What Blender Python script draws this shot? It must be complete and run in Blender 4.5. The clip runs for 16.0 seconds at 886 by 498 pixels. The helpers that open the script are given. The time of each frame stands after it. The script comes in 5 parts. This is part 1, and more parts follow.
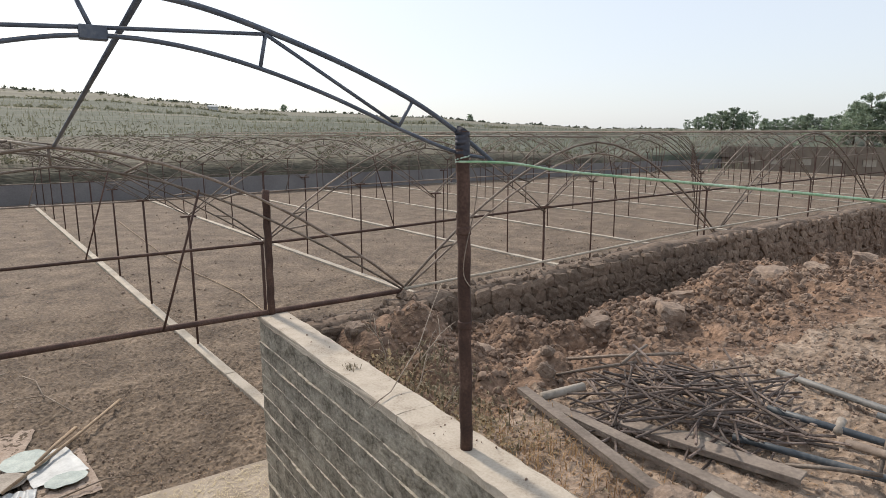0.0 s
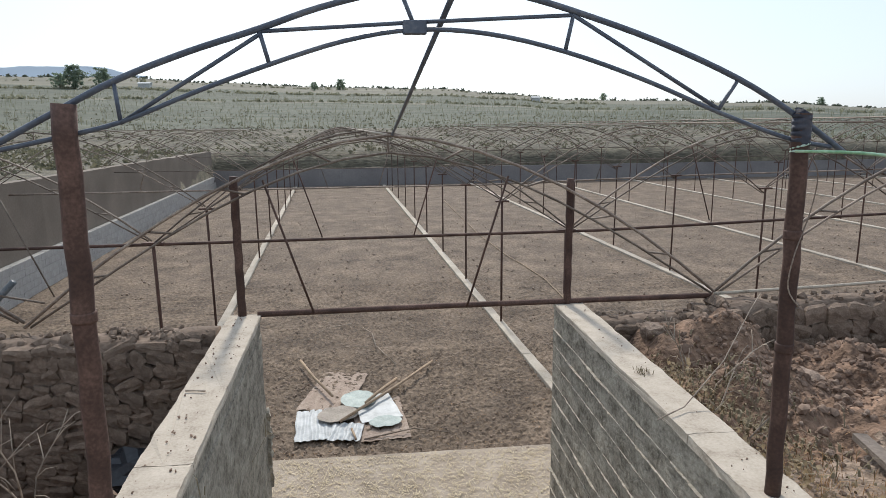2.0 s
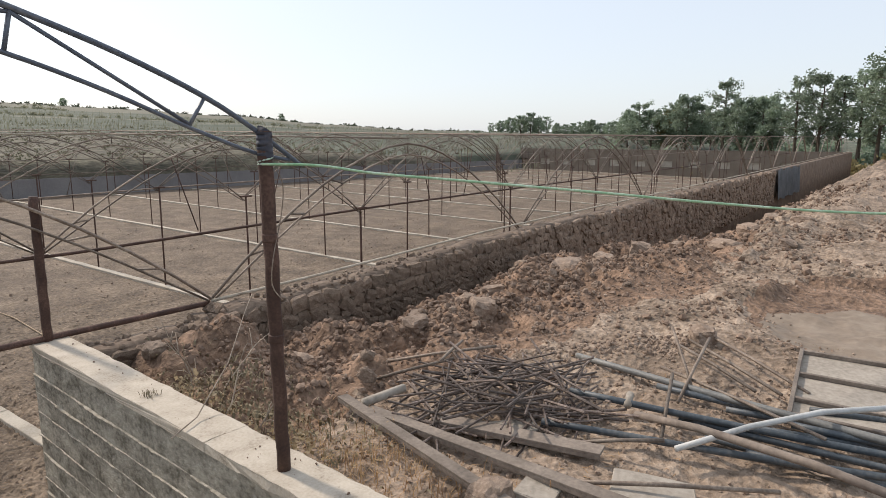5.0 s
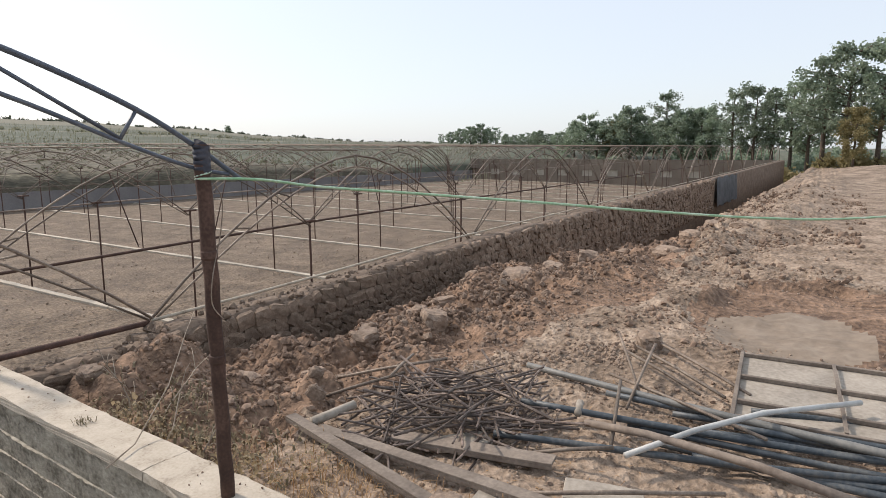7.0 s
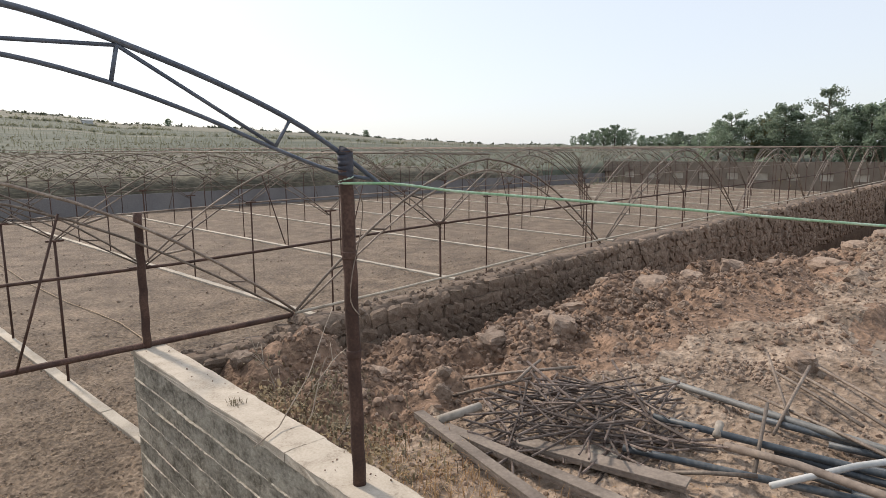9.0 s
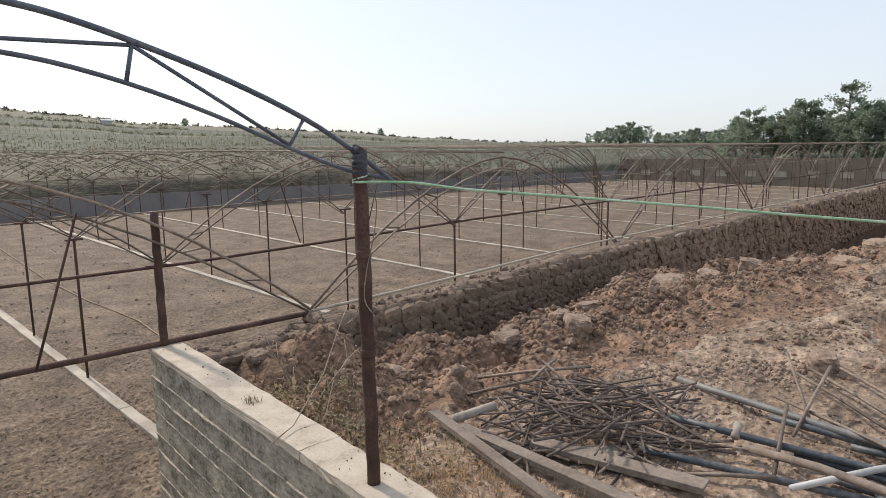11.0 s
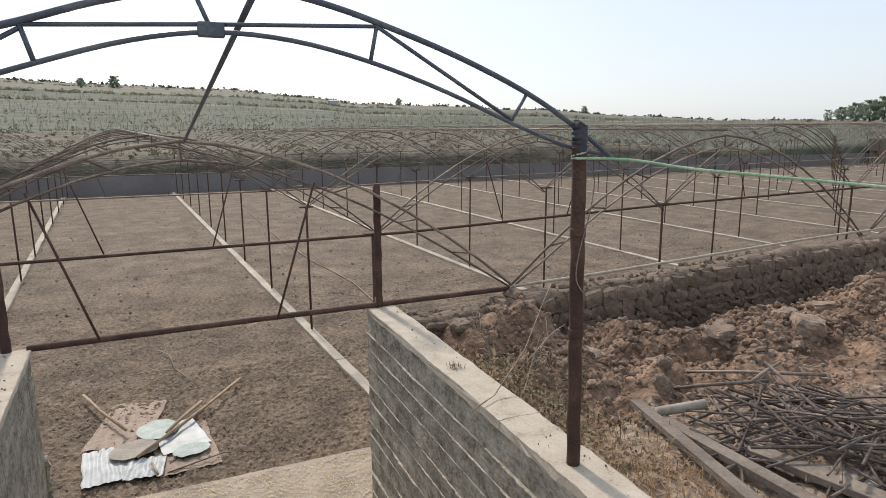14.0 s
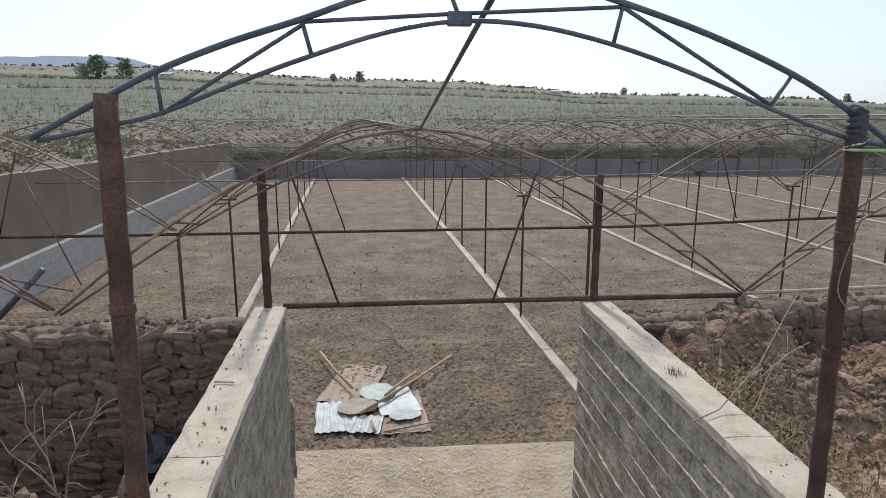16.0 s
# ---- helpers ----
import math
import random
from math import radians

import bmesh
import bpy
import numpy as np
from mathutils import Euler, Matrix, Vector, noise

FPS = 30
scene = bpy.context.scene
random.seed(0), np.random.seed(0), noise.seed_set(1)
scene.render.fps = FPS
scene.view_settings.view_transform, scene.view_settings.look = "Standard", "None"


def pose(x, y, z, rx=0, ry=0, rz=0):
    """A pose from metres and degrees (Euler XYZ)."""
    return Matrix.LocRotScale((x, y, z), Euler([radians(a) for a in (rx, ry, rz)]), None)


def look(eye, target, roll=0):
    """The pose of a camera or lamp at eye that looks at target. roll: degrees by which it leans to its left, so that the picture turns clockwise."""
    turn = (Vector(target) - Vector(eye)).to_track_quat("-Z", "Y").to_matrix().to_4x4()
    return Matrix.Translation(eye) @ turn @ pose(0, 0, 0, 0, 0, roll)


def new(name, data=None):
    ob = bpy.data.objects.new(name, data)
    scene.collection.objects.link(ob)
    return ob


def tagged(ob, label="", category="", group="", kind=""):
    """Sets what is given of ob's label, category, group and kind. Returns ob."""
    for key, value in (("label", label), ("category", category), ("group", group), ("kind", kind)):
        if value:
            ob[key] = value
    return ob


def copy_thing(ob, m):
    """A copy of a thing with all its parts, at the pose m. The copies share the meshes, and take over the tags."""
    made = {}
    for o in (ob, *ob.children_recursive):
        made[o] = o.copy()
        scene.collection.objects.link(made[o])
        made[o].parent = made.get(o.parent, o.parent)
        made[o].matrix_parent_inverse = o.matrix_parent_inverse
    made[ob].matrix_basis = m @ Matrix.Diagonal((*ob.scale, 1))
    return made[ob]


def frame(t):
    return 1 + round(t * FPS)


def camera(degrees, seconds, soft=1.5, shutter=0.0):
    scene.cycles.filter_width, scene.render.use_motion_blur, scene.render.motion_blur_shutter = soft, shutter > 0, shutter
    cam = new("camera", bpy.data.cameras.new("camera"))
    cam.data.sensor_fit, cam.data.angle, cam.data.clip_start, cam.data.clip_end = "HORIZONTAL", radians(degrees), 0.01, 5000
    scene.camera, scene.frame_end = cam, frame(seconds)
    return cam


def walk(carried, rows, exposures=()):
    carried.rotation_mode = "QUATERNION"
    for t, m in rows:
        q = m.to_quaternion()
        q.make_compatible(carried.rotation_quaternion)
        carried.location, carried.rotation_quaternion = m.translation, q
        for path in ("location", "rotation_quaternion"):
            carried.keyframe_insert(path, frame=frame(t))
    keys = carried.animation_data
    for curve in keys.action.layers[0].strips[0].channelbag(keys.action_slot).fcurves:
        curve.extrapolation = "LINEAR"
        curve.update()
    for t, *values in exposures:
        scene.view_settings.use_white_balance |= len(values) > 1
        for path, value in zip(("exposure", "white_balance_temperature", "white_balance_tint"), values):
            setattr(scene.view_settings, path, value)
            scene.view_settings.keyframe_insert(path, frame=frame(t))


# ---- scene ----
cam = camera(71.6, 16.0, soft=0.7)
PATH = [
    (0, (-0.344, -2.509, 1.655), (0.758, -0.877, 1.306), -0.2),
    (0.5, (-0.352, -2.437, 1.642), (0.718, -0.78, 1.315), -0.1),
    (1, (-0.314, -2.425, 1.635), (0.436, -0.605, 1.281), 0.8),
    (1.5, (-0.251, -2.386, 1.638), (0.139, -0.461, 1.261), 0.4),
    (2, (-0.234, -2.396, 1.643), (-0.046, -0.44, 1.267), -0.6),
    (2.5, (-0.219, -2.397, 1.639), (0.017, -0.445, 1.273), -0.2),
    (3, (-0.197, -2.406, 1.636), (0.173, -0.476, 1.264), -0.1),
    (3.5, (-0.162, -2.424, 1.642), (0.489, -0.568, 1.278), -0.1),
    (4, (-0.19, -2.41, 1.647), (0.759, -0.682, 1.306), -0.9),
    (4.5, (-0.198, -2.413, 1.662), (1.083, -0.91, 1.342), -0.1),
    (5, (-0.249, -2.455, 1.658), (1.282, -1.216, 1.312), 0.3),
    (5.2, (-0.262, -2.465, 1.655), (1.314, -1.282, 1.307), 0.3),
    (7.3, (-0.202, -2.457, 1.666), (1.43, -1.341, 1.361), 0.0),
    (7.5, (-0.217, -2.477, 1.668), (1.411, -1.354, 1.377), 0.2),
    (8, (-0.225, -2.473, 1.686), (1.357, -1.289, 1.378), 0.1),
    (8.5, (-0.226, -2.467, 1.677), (1.234, -1.133, 1.38), -0.2),
    (9, (-0.221, -2.449, 1.678), (1.14, -1.015, 1.376), -0.3),
    (9.2, (-0.238, -2.444, 1.679), (1.112, -1.002, 1.367), 0.2),
    (11.3, (-0.207, -2.438, 1.678), (1.118, -0.971, 1.371), -0.6),
    (11.5, (-0.212, -2.448, 1.677), (1.147, -1.01, 1.383), -0.6),
    (12, (-0.22, -2.433, 1.679), (1.104, -0.967, 1.362), -0.1),
    (12.5, (-0.223, -2.411, 1.667), (0.997, -0.863, 1.326), -0.4),
    (13, (-0.232, -2.394, 1.673), (0.877, -0.768, 1.317), -0.5),
    (13.5, (-0.249, -2.397, 1.667), (0.737, -0.695, 1.305), -0.5),
    (14, (-0.272, -2.378, 1.665), (0.522, -0.579, 1.295), -0.3),
    (14.5, (-0.29, -2.349, 1.657), (0.27, -0.462, 1.3), -0.2),
    (15, (-0.302, -2.332, 1.654), (0.05, -0.399, 1.278), -0.3),
    (15.5, (-0.308, -2.338, 1.654), (-0.046, -0.391, 1.277), -0.1),
    (16, (-0.324, -2.344, 1.647), (-0.189, -0.389, 1.25), -0.0),
]
walk(cam, [(t, look(eye, target, roll)) for t, eye, target, roll in PATH],
     exposures=((0, 0.12, 6550, 12), (1.0, 0.12, 6450, 11.5), (2.0, 0.12, 6100, 9.5), (3.0, 0.12, 6150, 10), (4.0, 0.12, 6450, 11.5), (5.0, 0.18, 6550, 12), (7.3, 0.22, 6550, 12.5),
                (9.0, 0.2, 6600, 12.5), (11.5, 0.15, 6550, 12), (13.0, 0.11, 6550, 12), (14.0, 0.1, 6450, 11.5), (15.0, 0.09, 6180, 10), (16.0, 0.06, 6080, 9.5)))

# ---- light ----
SUN_AZ, SUN_EL = -4.0, 42.0        # degrees right of ahead, degrees up
world = bpy.data.worlds.new("sky")
scene.world = world
world.use_nodes = True
wn, wl = world.node_tree.nodes, world.node_tree.links
sky = wn.new("ShaderNodeTexSky")
sky.sky_type, sky.sun_disc = "NISHITA", False
sky.sun_elevation, sky.sun_rotation = radians(SUN_EL), radians(SUN_AZ)
sky.dust_density, sky.air_density, sky.ozone_density = 2.0, 1.0, 2.0
wn["Background"].inputs["Strength"].default_value = 0.118
haze = wn.new("ShaderNodeMix")            # thin white haze over the blue
haze.data_type = "RGBA"
haze.inputs["Factor"].default_value = 0.55
haze.inputs["B"].default_value = (8.2, 8.8, 9.3, 1)
wl.new(sky.outputs["Color"], haze.inputs["A"])
wl.new(haze.outputs["Result"], wn["Background"].inputs["Color"])
sun_data = bpy.data.lights.new("sun", "SUN")
sun_data.energy, sun_data.angle, sun_data.color = 2.9, radians(4), (1.0, 0.9, 0.77)
sun = new("sun", sun_data)
az, el = radians(SUN_AZ), radians(SUN_EL)
sun.matrix_world = look((math.sin(az) * math.cos(el) * 50, math.cos(az) * math.cos(el) * 50, math.sin(el) * 50), (0, 0, 0))


# ---- materials ----
def material(name, colours, scale=6.0, rough=0.85, metal=0.0, bump=0.3, fine=60.0, spread=0.0, bump_dist=0.01, stops=(0.32, 0.5, 0.68), stretch=(1, 1, 1), grain=0.4):
    """Two scales of noise between three colours, with relief; spread varies the value from object to object."""
    m = bpy.data.materials.new(name)
    m.use_nodes = True
    n, l = m.node_tree.nodes, m.node_tree.links
    b = n["Principled BSDF"]
    b.inputs["Metallic"].default_value = metal
    co = n.new("ShaderNodeTexCoord")
    mp = n.new("ShaderNodeMapping")
    mp.inputs["Scale"].default_value = stretch
    l.new(co.outputs["Object"], mp.inputs["Vector"])
    big, small = n.new("ShaderNodeTexNoise"), n.new("ShaderNodeTexNoise")
    big.inputs["Scale"].default_value, big.inputs["Detail"].default_value = scale, 6
    small.inputs["Scale"].default_value, small.inputs["Detail"].default_value = fine, 4
    l.new(mp.outputs["Vector"], big.inputs["Vector"])
    l.new(mp.outputs["Vector"], small.inputs["Vector"])
    mix = n.new("ShaderNodeMix")
    mix.data_type = "FLOAT"
    mix.inputs["Factor"].default_value = grain
    l.new(big.outputs["Fac"], mix.inputs["A"])
    l.new(small.outputs["Fac"], mix.inputs["B"])
    ramp = n.new("ShaderNodeValToRGB")
    ramp.color_ramp.elements.new(0.5)
    for e, s, c in zip(ramp.color_ramp.elements, stops, colours):
        e.position, e.color = s, (*c, 1)
    l.new(mix.outputs["Result"], ramp.inputs["Fac"])
    last = ramp.outputs["Color"]
    if spread:
        info, hsv, mr = n.new("ShaderNodeObjectInfo"), n.new("ShaderNodeHueSaturation"), n.new("ShaderNodeMapRange")
        mr.inputs["To Min"].default_value, mr.inputs["To Max"].default_value = 1 - spread, 1 + spread
        l.new(info.outputs["Random"], mr.inputs["Value"])
        l.new(mr.outputs["Result"], hsv.inputs["Value"])
        l.new(last, hsv.inputs["Color"])
        last = hsv.outputs["Color"]
    l.new(last, b.inputs["Base Color"])
    rr = n.new("ShaderNodeMapRange")
    rr.inputs["To Min"].default_value, rr.inputs["To Max"].default_value = rough - 0.1, min(1, rough + 0.1)
    l.new(small.outputs["Fac"], rr.inputs["Value"])
    l.new(rr.outputs["Result"], b.inputs["Roughness"])
    bp = n.new("ShaderNodeBump")
    bp.inputs["Strength"].default_value, bp.inputs["Distance"].default_value = bump, bump_dist
    l.new(mix.outputs["Result"], bp.inputs["Height"])
    l.new(bp.outputs["Normal"], b.inputs["Normal"])
    return m


M_SOIL = material("dry_soil", ((0.11, 0.077, 0.053), (0.248, 0.183, 0.132), (0.42, 0.325, 0.248)), 1.6, 0.95, bump=1.0, fine=17, bump_dist=0.1, grain=0.5, stops=(0.37, 0.5, 0.64))
M_HEAP = material("dug_soil", ((0.082, 0.048, 0.031), (0.182, 0.115, 0.075), (0.325, 0.211, 0.142)), 2.4, 0.95, bump=1.0, fine=16, bump_dist=0.1, grain=0.5, stops=(0.37, 0.5, 0.64))
M_WETMUD = material("smooth_mud", ((0.15, 0.115, 0.085), (0.22, 0.172, 0.13), (0.29, 0.235, 0.182)), 2.2, 0.9, bump=0.7, fine=12, bump_dist=0.03)
M_BED = material("bed_soil", ((0.065, 0.046, 0.032), (0.15, 0.111, 0.078), (0.275, 0.208, 0.148)), 1.3, 0.95, bump=1.0, fine=13, bump_dist=0.1, grain=0.6, stops=(0.34, 0.5, 0.66))
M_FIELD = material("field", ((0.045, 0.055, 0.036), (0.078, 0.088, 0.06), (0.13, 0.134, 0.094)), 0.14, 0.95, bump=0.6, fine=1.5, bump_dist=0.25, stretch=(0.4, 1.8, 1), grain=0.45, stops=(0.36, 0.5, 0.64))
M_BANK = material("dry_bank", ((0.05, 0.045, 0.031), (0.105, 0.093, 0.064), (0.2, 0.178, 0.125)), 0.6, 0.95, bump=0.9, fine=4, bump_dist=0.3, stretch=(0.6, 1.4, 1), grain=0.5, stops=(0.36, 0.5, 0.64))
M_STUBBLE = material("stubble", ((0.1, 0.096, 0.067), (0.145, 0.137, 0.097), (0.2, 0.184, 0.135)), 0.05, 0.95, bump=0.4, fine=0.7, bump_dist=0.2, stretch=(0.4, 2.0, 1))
M_CONCRETE = material("concrete", ((0.12, 0.106, 0.08), (0.29, 0.262, 0.212), (0.45, 0.41, 0.335)), 7, 0.93, bump=1.0, fine=34, bump_dist=0.03, stretch=(1, 0.8, 1.1), grain=0.45, stops=(0.36, 0.5, 0.66), spread=0.08)
M_FIN = material("mortar_fin", ((0.2, 0.178, 0.14), (0.35, 0.315, 0.255), (0.5, 0.455, 0.38)), 16, 0.92, bump=0.6, fine=40)
M_COPING = material("pale_coping", ((0.24, 0.198, 0.152), (0.41, 0.353, 0.283), (0.51, 0.45, 0.37)), 7, 0.92, bump=0.6, fine=60, stops=(0.3, 0.44, 0.66))
M_STRAW_SLAB = material("straw_slab", ((0.22, 0.178, 0.128), (0.34, 0.284, 0.222), (0.46, 0.395, 0.318)), 2.2, 0.95, bump=0.8, fine=45)
M_RUST = material("rusty_steel", ((0.038, 0.02, 0.015), (0.078, 0.042, 0.031), (0.16, 0.093, 0.07)), 5, 0.75, 0.2, bump=0.3, fine=70, spread=0.15)
M_STEEL = material("weathered_steel", ((0.085, 0.064, 0.05), (0.18, 0.14, 0.11), (0.34, 0.28, 0.225)), 4, 0.65, 0.2, bump=0.25, fine=60, spread=0.35)
M_BLUESTEEL = material("painted_steel", ((0.055, 0.066, 0.09), (0.088, 0.105, 0.138), (0.16, 0.17, 0.19)), 5, 0.45, 0.15, bump=0.2, fine=70)
M_STONE = material("mud_stone", ((0.105, 0.074, 0.053), (0.195, 0.142, 0.104), (0.3, 0.23, 0.172)), 3, 0.95, bump=0.9, fine=22, spread=0.18, bump_dist=0.025, grain=0.5)
M_MUD = material("mud_mortar", ((0.085, 0.06, 0.043), (0.175, 0.126, 0.092), (0.27, 0.205, 0.153)), 3, 0.95, bump=1.0, fine=18, bump_dist=0.04, grain=0.5)
M_PLASTER = material("brown_plaster", ((0.145, 0.118, 0.093), (0.185, 0.153, 0.121), (0.24, 0.2, 0.16)), 0.7, 0.95, bump=0.3, fine=20)
M_BLOCK = material("grey_block", ((0.2, 0.193, 0.18), (0.33, 0.32, 0.302), (0.46, 0.448, 0.425)), 2, 0.9, bump=0.4, fine=30, spread=0.06)
M_STRIP = material("strip_concrete", ((0.32, 0.27, 0.21), (0.44, 0.385, 0.31), (0.53, 0.475, 0.395)), 2, 0.9, bump=0.4, fine=30, spread=0.1)


# ---- helpers for meshes ----
def part(name, bm, mat, parent=None, label="", smooth=False):
    me = bpy.data.meshes.new(name)
    bm.to_mesh(me)
    bm.free()
    me.materials.append(mat)
    if smooth:
        for p in me.polygons:
            p.use_smooth = True
    ob = new(name, me)
    if parent:
        ob.parent = parent
    if label:
        ob["label"] = label
    return ob


def group_of(name, label, category, group="", kind="", at=(0, 0, 0)):
    ob = new(name)
    ob.location = at
    ob.empty_display_size = 0.1
    return tagged(ob, label, category, group, kind)


def tube(bm, pts, r, sides=8, taper=1.0):
    """Sweep a round section along a line of points."""
    pts = [Vector(p) for p in pts]
    rings = []
    for i, p in enumerate(pts):
        d = (pts[min(i + 1, len(pts) - 1)] - pts[max(i - 1, 0)]).normalized()
        a = d.cross(Vector((0, 0, 1)) if abs(d.z) < 0.9 else Vector((0, 1, 0))).normalized()
        b = d.cross(a)
        rad = r * (1 + (taper - 1) * i / max(1, len(pts) - 1))
        rings.append([bm.verts.new(p + rad * (math.cos(t) * a + math.sin(t) * b)) for t in (2 * math.pi * k / sides for k in range(sides))])
    for r0, r1 in zip(rings, rings[1:]):
        for k in range(sides):
            bm.faces.new((r0[k], r0[(k + 1) % sides], r1[(k + 1) % sides], r1[k]))
    bm.faces.new(rings[0][::-1])
    bm.faces.new(rings[-1])
    return bm


def pipe(name, pts, r, mat, parent=None, label="", sides=8, taper=1.0):
    bm = tube(bmesh.new(), pts, r, sides, taper)
    bmesh.ops.recalc_face_normals(bm, faces=bm.faces)
    return part(name, bm, mat, parent, label, True)


def add_box(bm, lo, hi, m=None, bevel=0.0):
    lo, hi = Vector(lo), Vector(hi)
    g = bmesh.ops.create_cube(bm, size=1, matrix=(m or Matrix()) @ Matrix.Translation((lo + hi) / 2) @ Matrix.Diagonal((*(hi - lo), 1)))
    if bevel:
        es = list({e for v in g["verts"] for e in v.link_edges})
        bmesh.ops.bevel(bm, geom=es, offset=bevel, segments=1, affect="EDGES")
    return bm


def roughen(bm, amount, scale, seed=0.0):
    for v in bm.verts:
        v.co += amount * noise.noise_vector(v.co * scale + Vector((seed, seed * 1.7, -seed)))
    return bm


def grid_mesh(name, xs, ys, f, mat, smooth=True):
    """A sheet over the lines xs by ys; f gives the place of a point."""
    verts = [f(x, y) for y in ys for x in xs]
    w = len(xs)
    faces = [(j * w + i, j * w + i + 1, (j + 1) * w + i + 1, (j + 1) * w + i) for j in range(len(ys) - 1) for i in range(w - 1)]
    me = bpy.data.meshes.new(name)
    me.from_pydata(verts, [], faces)
    me.materials.append(mat)
    if smooth:
        me.polygons.foreach_set("use_smooth", [True] * len(faces))
    me.update()
    return new(name, me)


def sstep(a, b, x):
    t = min(1.0, max(0.0, (x - a) / (b - a)))
    return t * t * (3 - 2 * t)


def fbm(x, y, s, octaves=4):
    return noise.fractal(Vector((x * s, y * s, 3.7)), 1.0, 2.0, octaves)


# ---- plan: the lattice of the greenhouse ----
FOOT = Vector((2.98, 3.22, 0.02))            # foot of the first arch, beside the entry
ACROSS = Vector((math.cos(radians(2.0)), math.sin(radians(2.0)), 0.0))   # along the front wall
ALONG = Vector((-math.sin(radians(4.2)), math.cos(radians(4.2)), 0.011))   # down the bays
BAY, ROW, NBAY, NROW = 6.35, 3.95, 12, 11
PIT_P, PIT_Q = (-12.3, 78.0), (0.0, 40.0)


def lattice(p, q, z=None):
    v = FOOT + p * ACROSS + q * ALONG
    v.z += (0.008 * p + 0.1 * sstep(0, 6, p) if p > 0 else 0.0)
    if z is not None:
        v.z = z
    return v


def floor_z(q):
    return -2.9 + 0.0175 * q


def to_lattice(x, y):
    ax, ay, bx, by = ACROSS.x, ACROSS.y, ALONG.x, ALONG.y
    dx, dy, det = x - FOOT.x, y - FOOT.y, ACROSS.x * ALONG.y - ACROSS.y * ALONG.x
    return (dx * by - dy * bx) / det, (ax * dy - ay * dx) / det


# ---- ground ----
RIDGE = ((-180, 2.0), (-60, 3.6), (-31, 4.35), (-21, 4.56), (-15, 4.3), (-5, 4.0), (5, 3.8), (11, 3.3), (17, 2.65), (23, 2.48), (32, 2.07),
         (41, 1.37), (49, 0.93), (62, 0.8), (75, 0.6), (95, 0.3), (180, 0.3))
MOUNDS = ((4.95, 1.5, 0.55, 0.36, 0.27), (4.0, 1.65, 0.42, 0.33, 0.2), (6.8, 1.45, 0.8, 0.45, 0.14), (3.3, 1.9, 0.4, 0.3, 0.12), (12.5, 0.2, 2.0, 0.6, 0.12), (8.2, 0.1, 1.2, 0.5, 0.1),
          (15.5, -0.4, 2.5, 0.8, 0.2), (20, -0.6, 3.0, 0.9, 0.22), (27, -0.4, 4, 1.0, 0.25), (36, -0.4, 6, 1.2, 0.35), (2.9, 2.4, 0.6, 0.35, 0.16), (2.8, 2.68, 0.45, 0.33, 0.5), (2.2, 2.5, 0.35, 0.5, 0.2), (45, -3, 7, 2.5, 0.9), (13, -2.6, 2, 0.6, 0.12), (7.3, -0.85, 1.5, 0.3, 0.05), (8.9, -1.6, 0.35, 0.9, 0.12), (6.6, -2.9, 1.5, 0.3, 0.08))


def ridge(az):
    for (a, e), (b, f) in zip(RIDGE, RIDGE[1:]):
        if az <= b:
            return e + (f - e) * sstep(a, b, az)
    return RIDGE[-1][1]


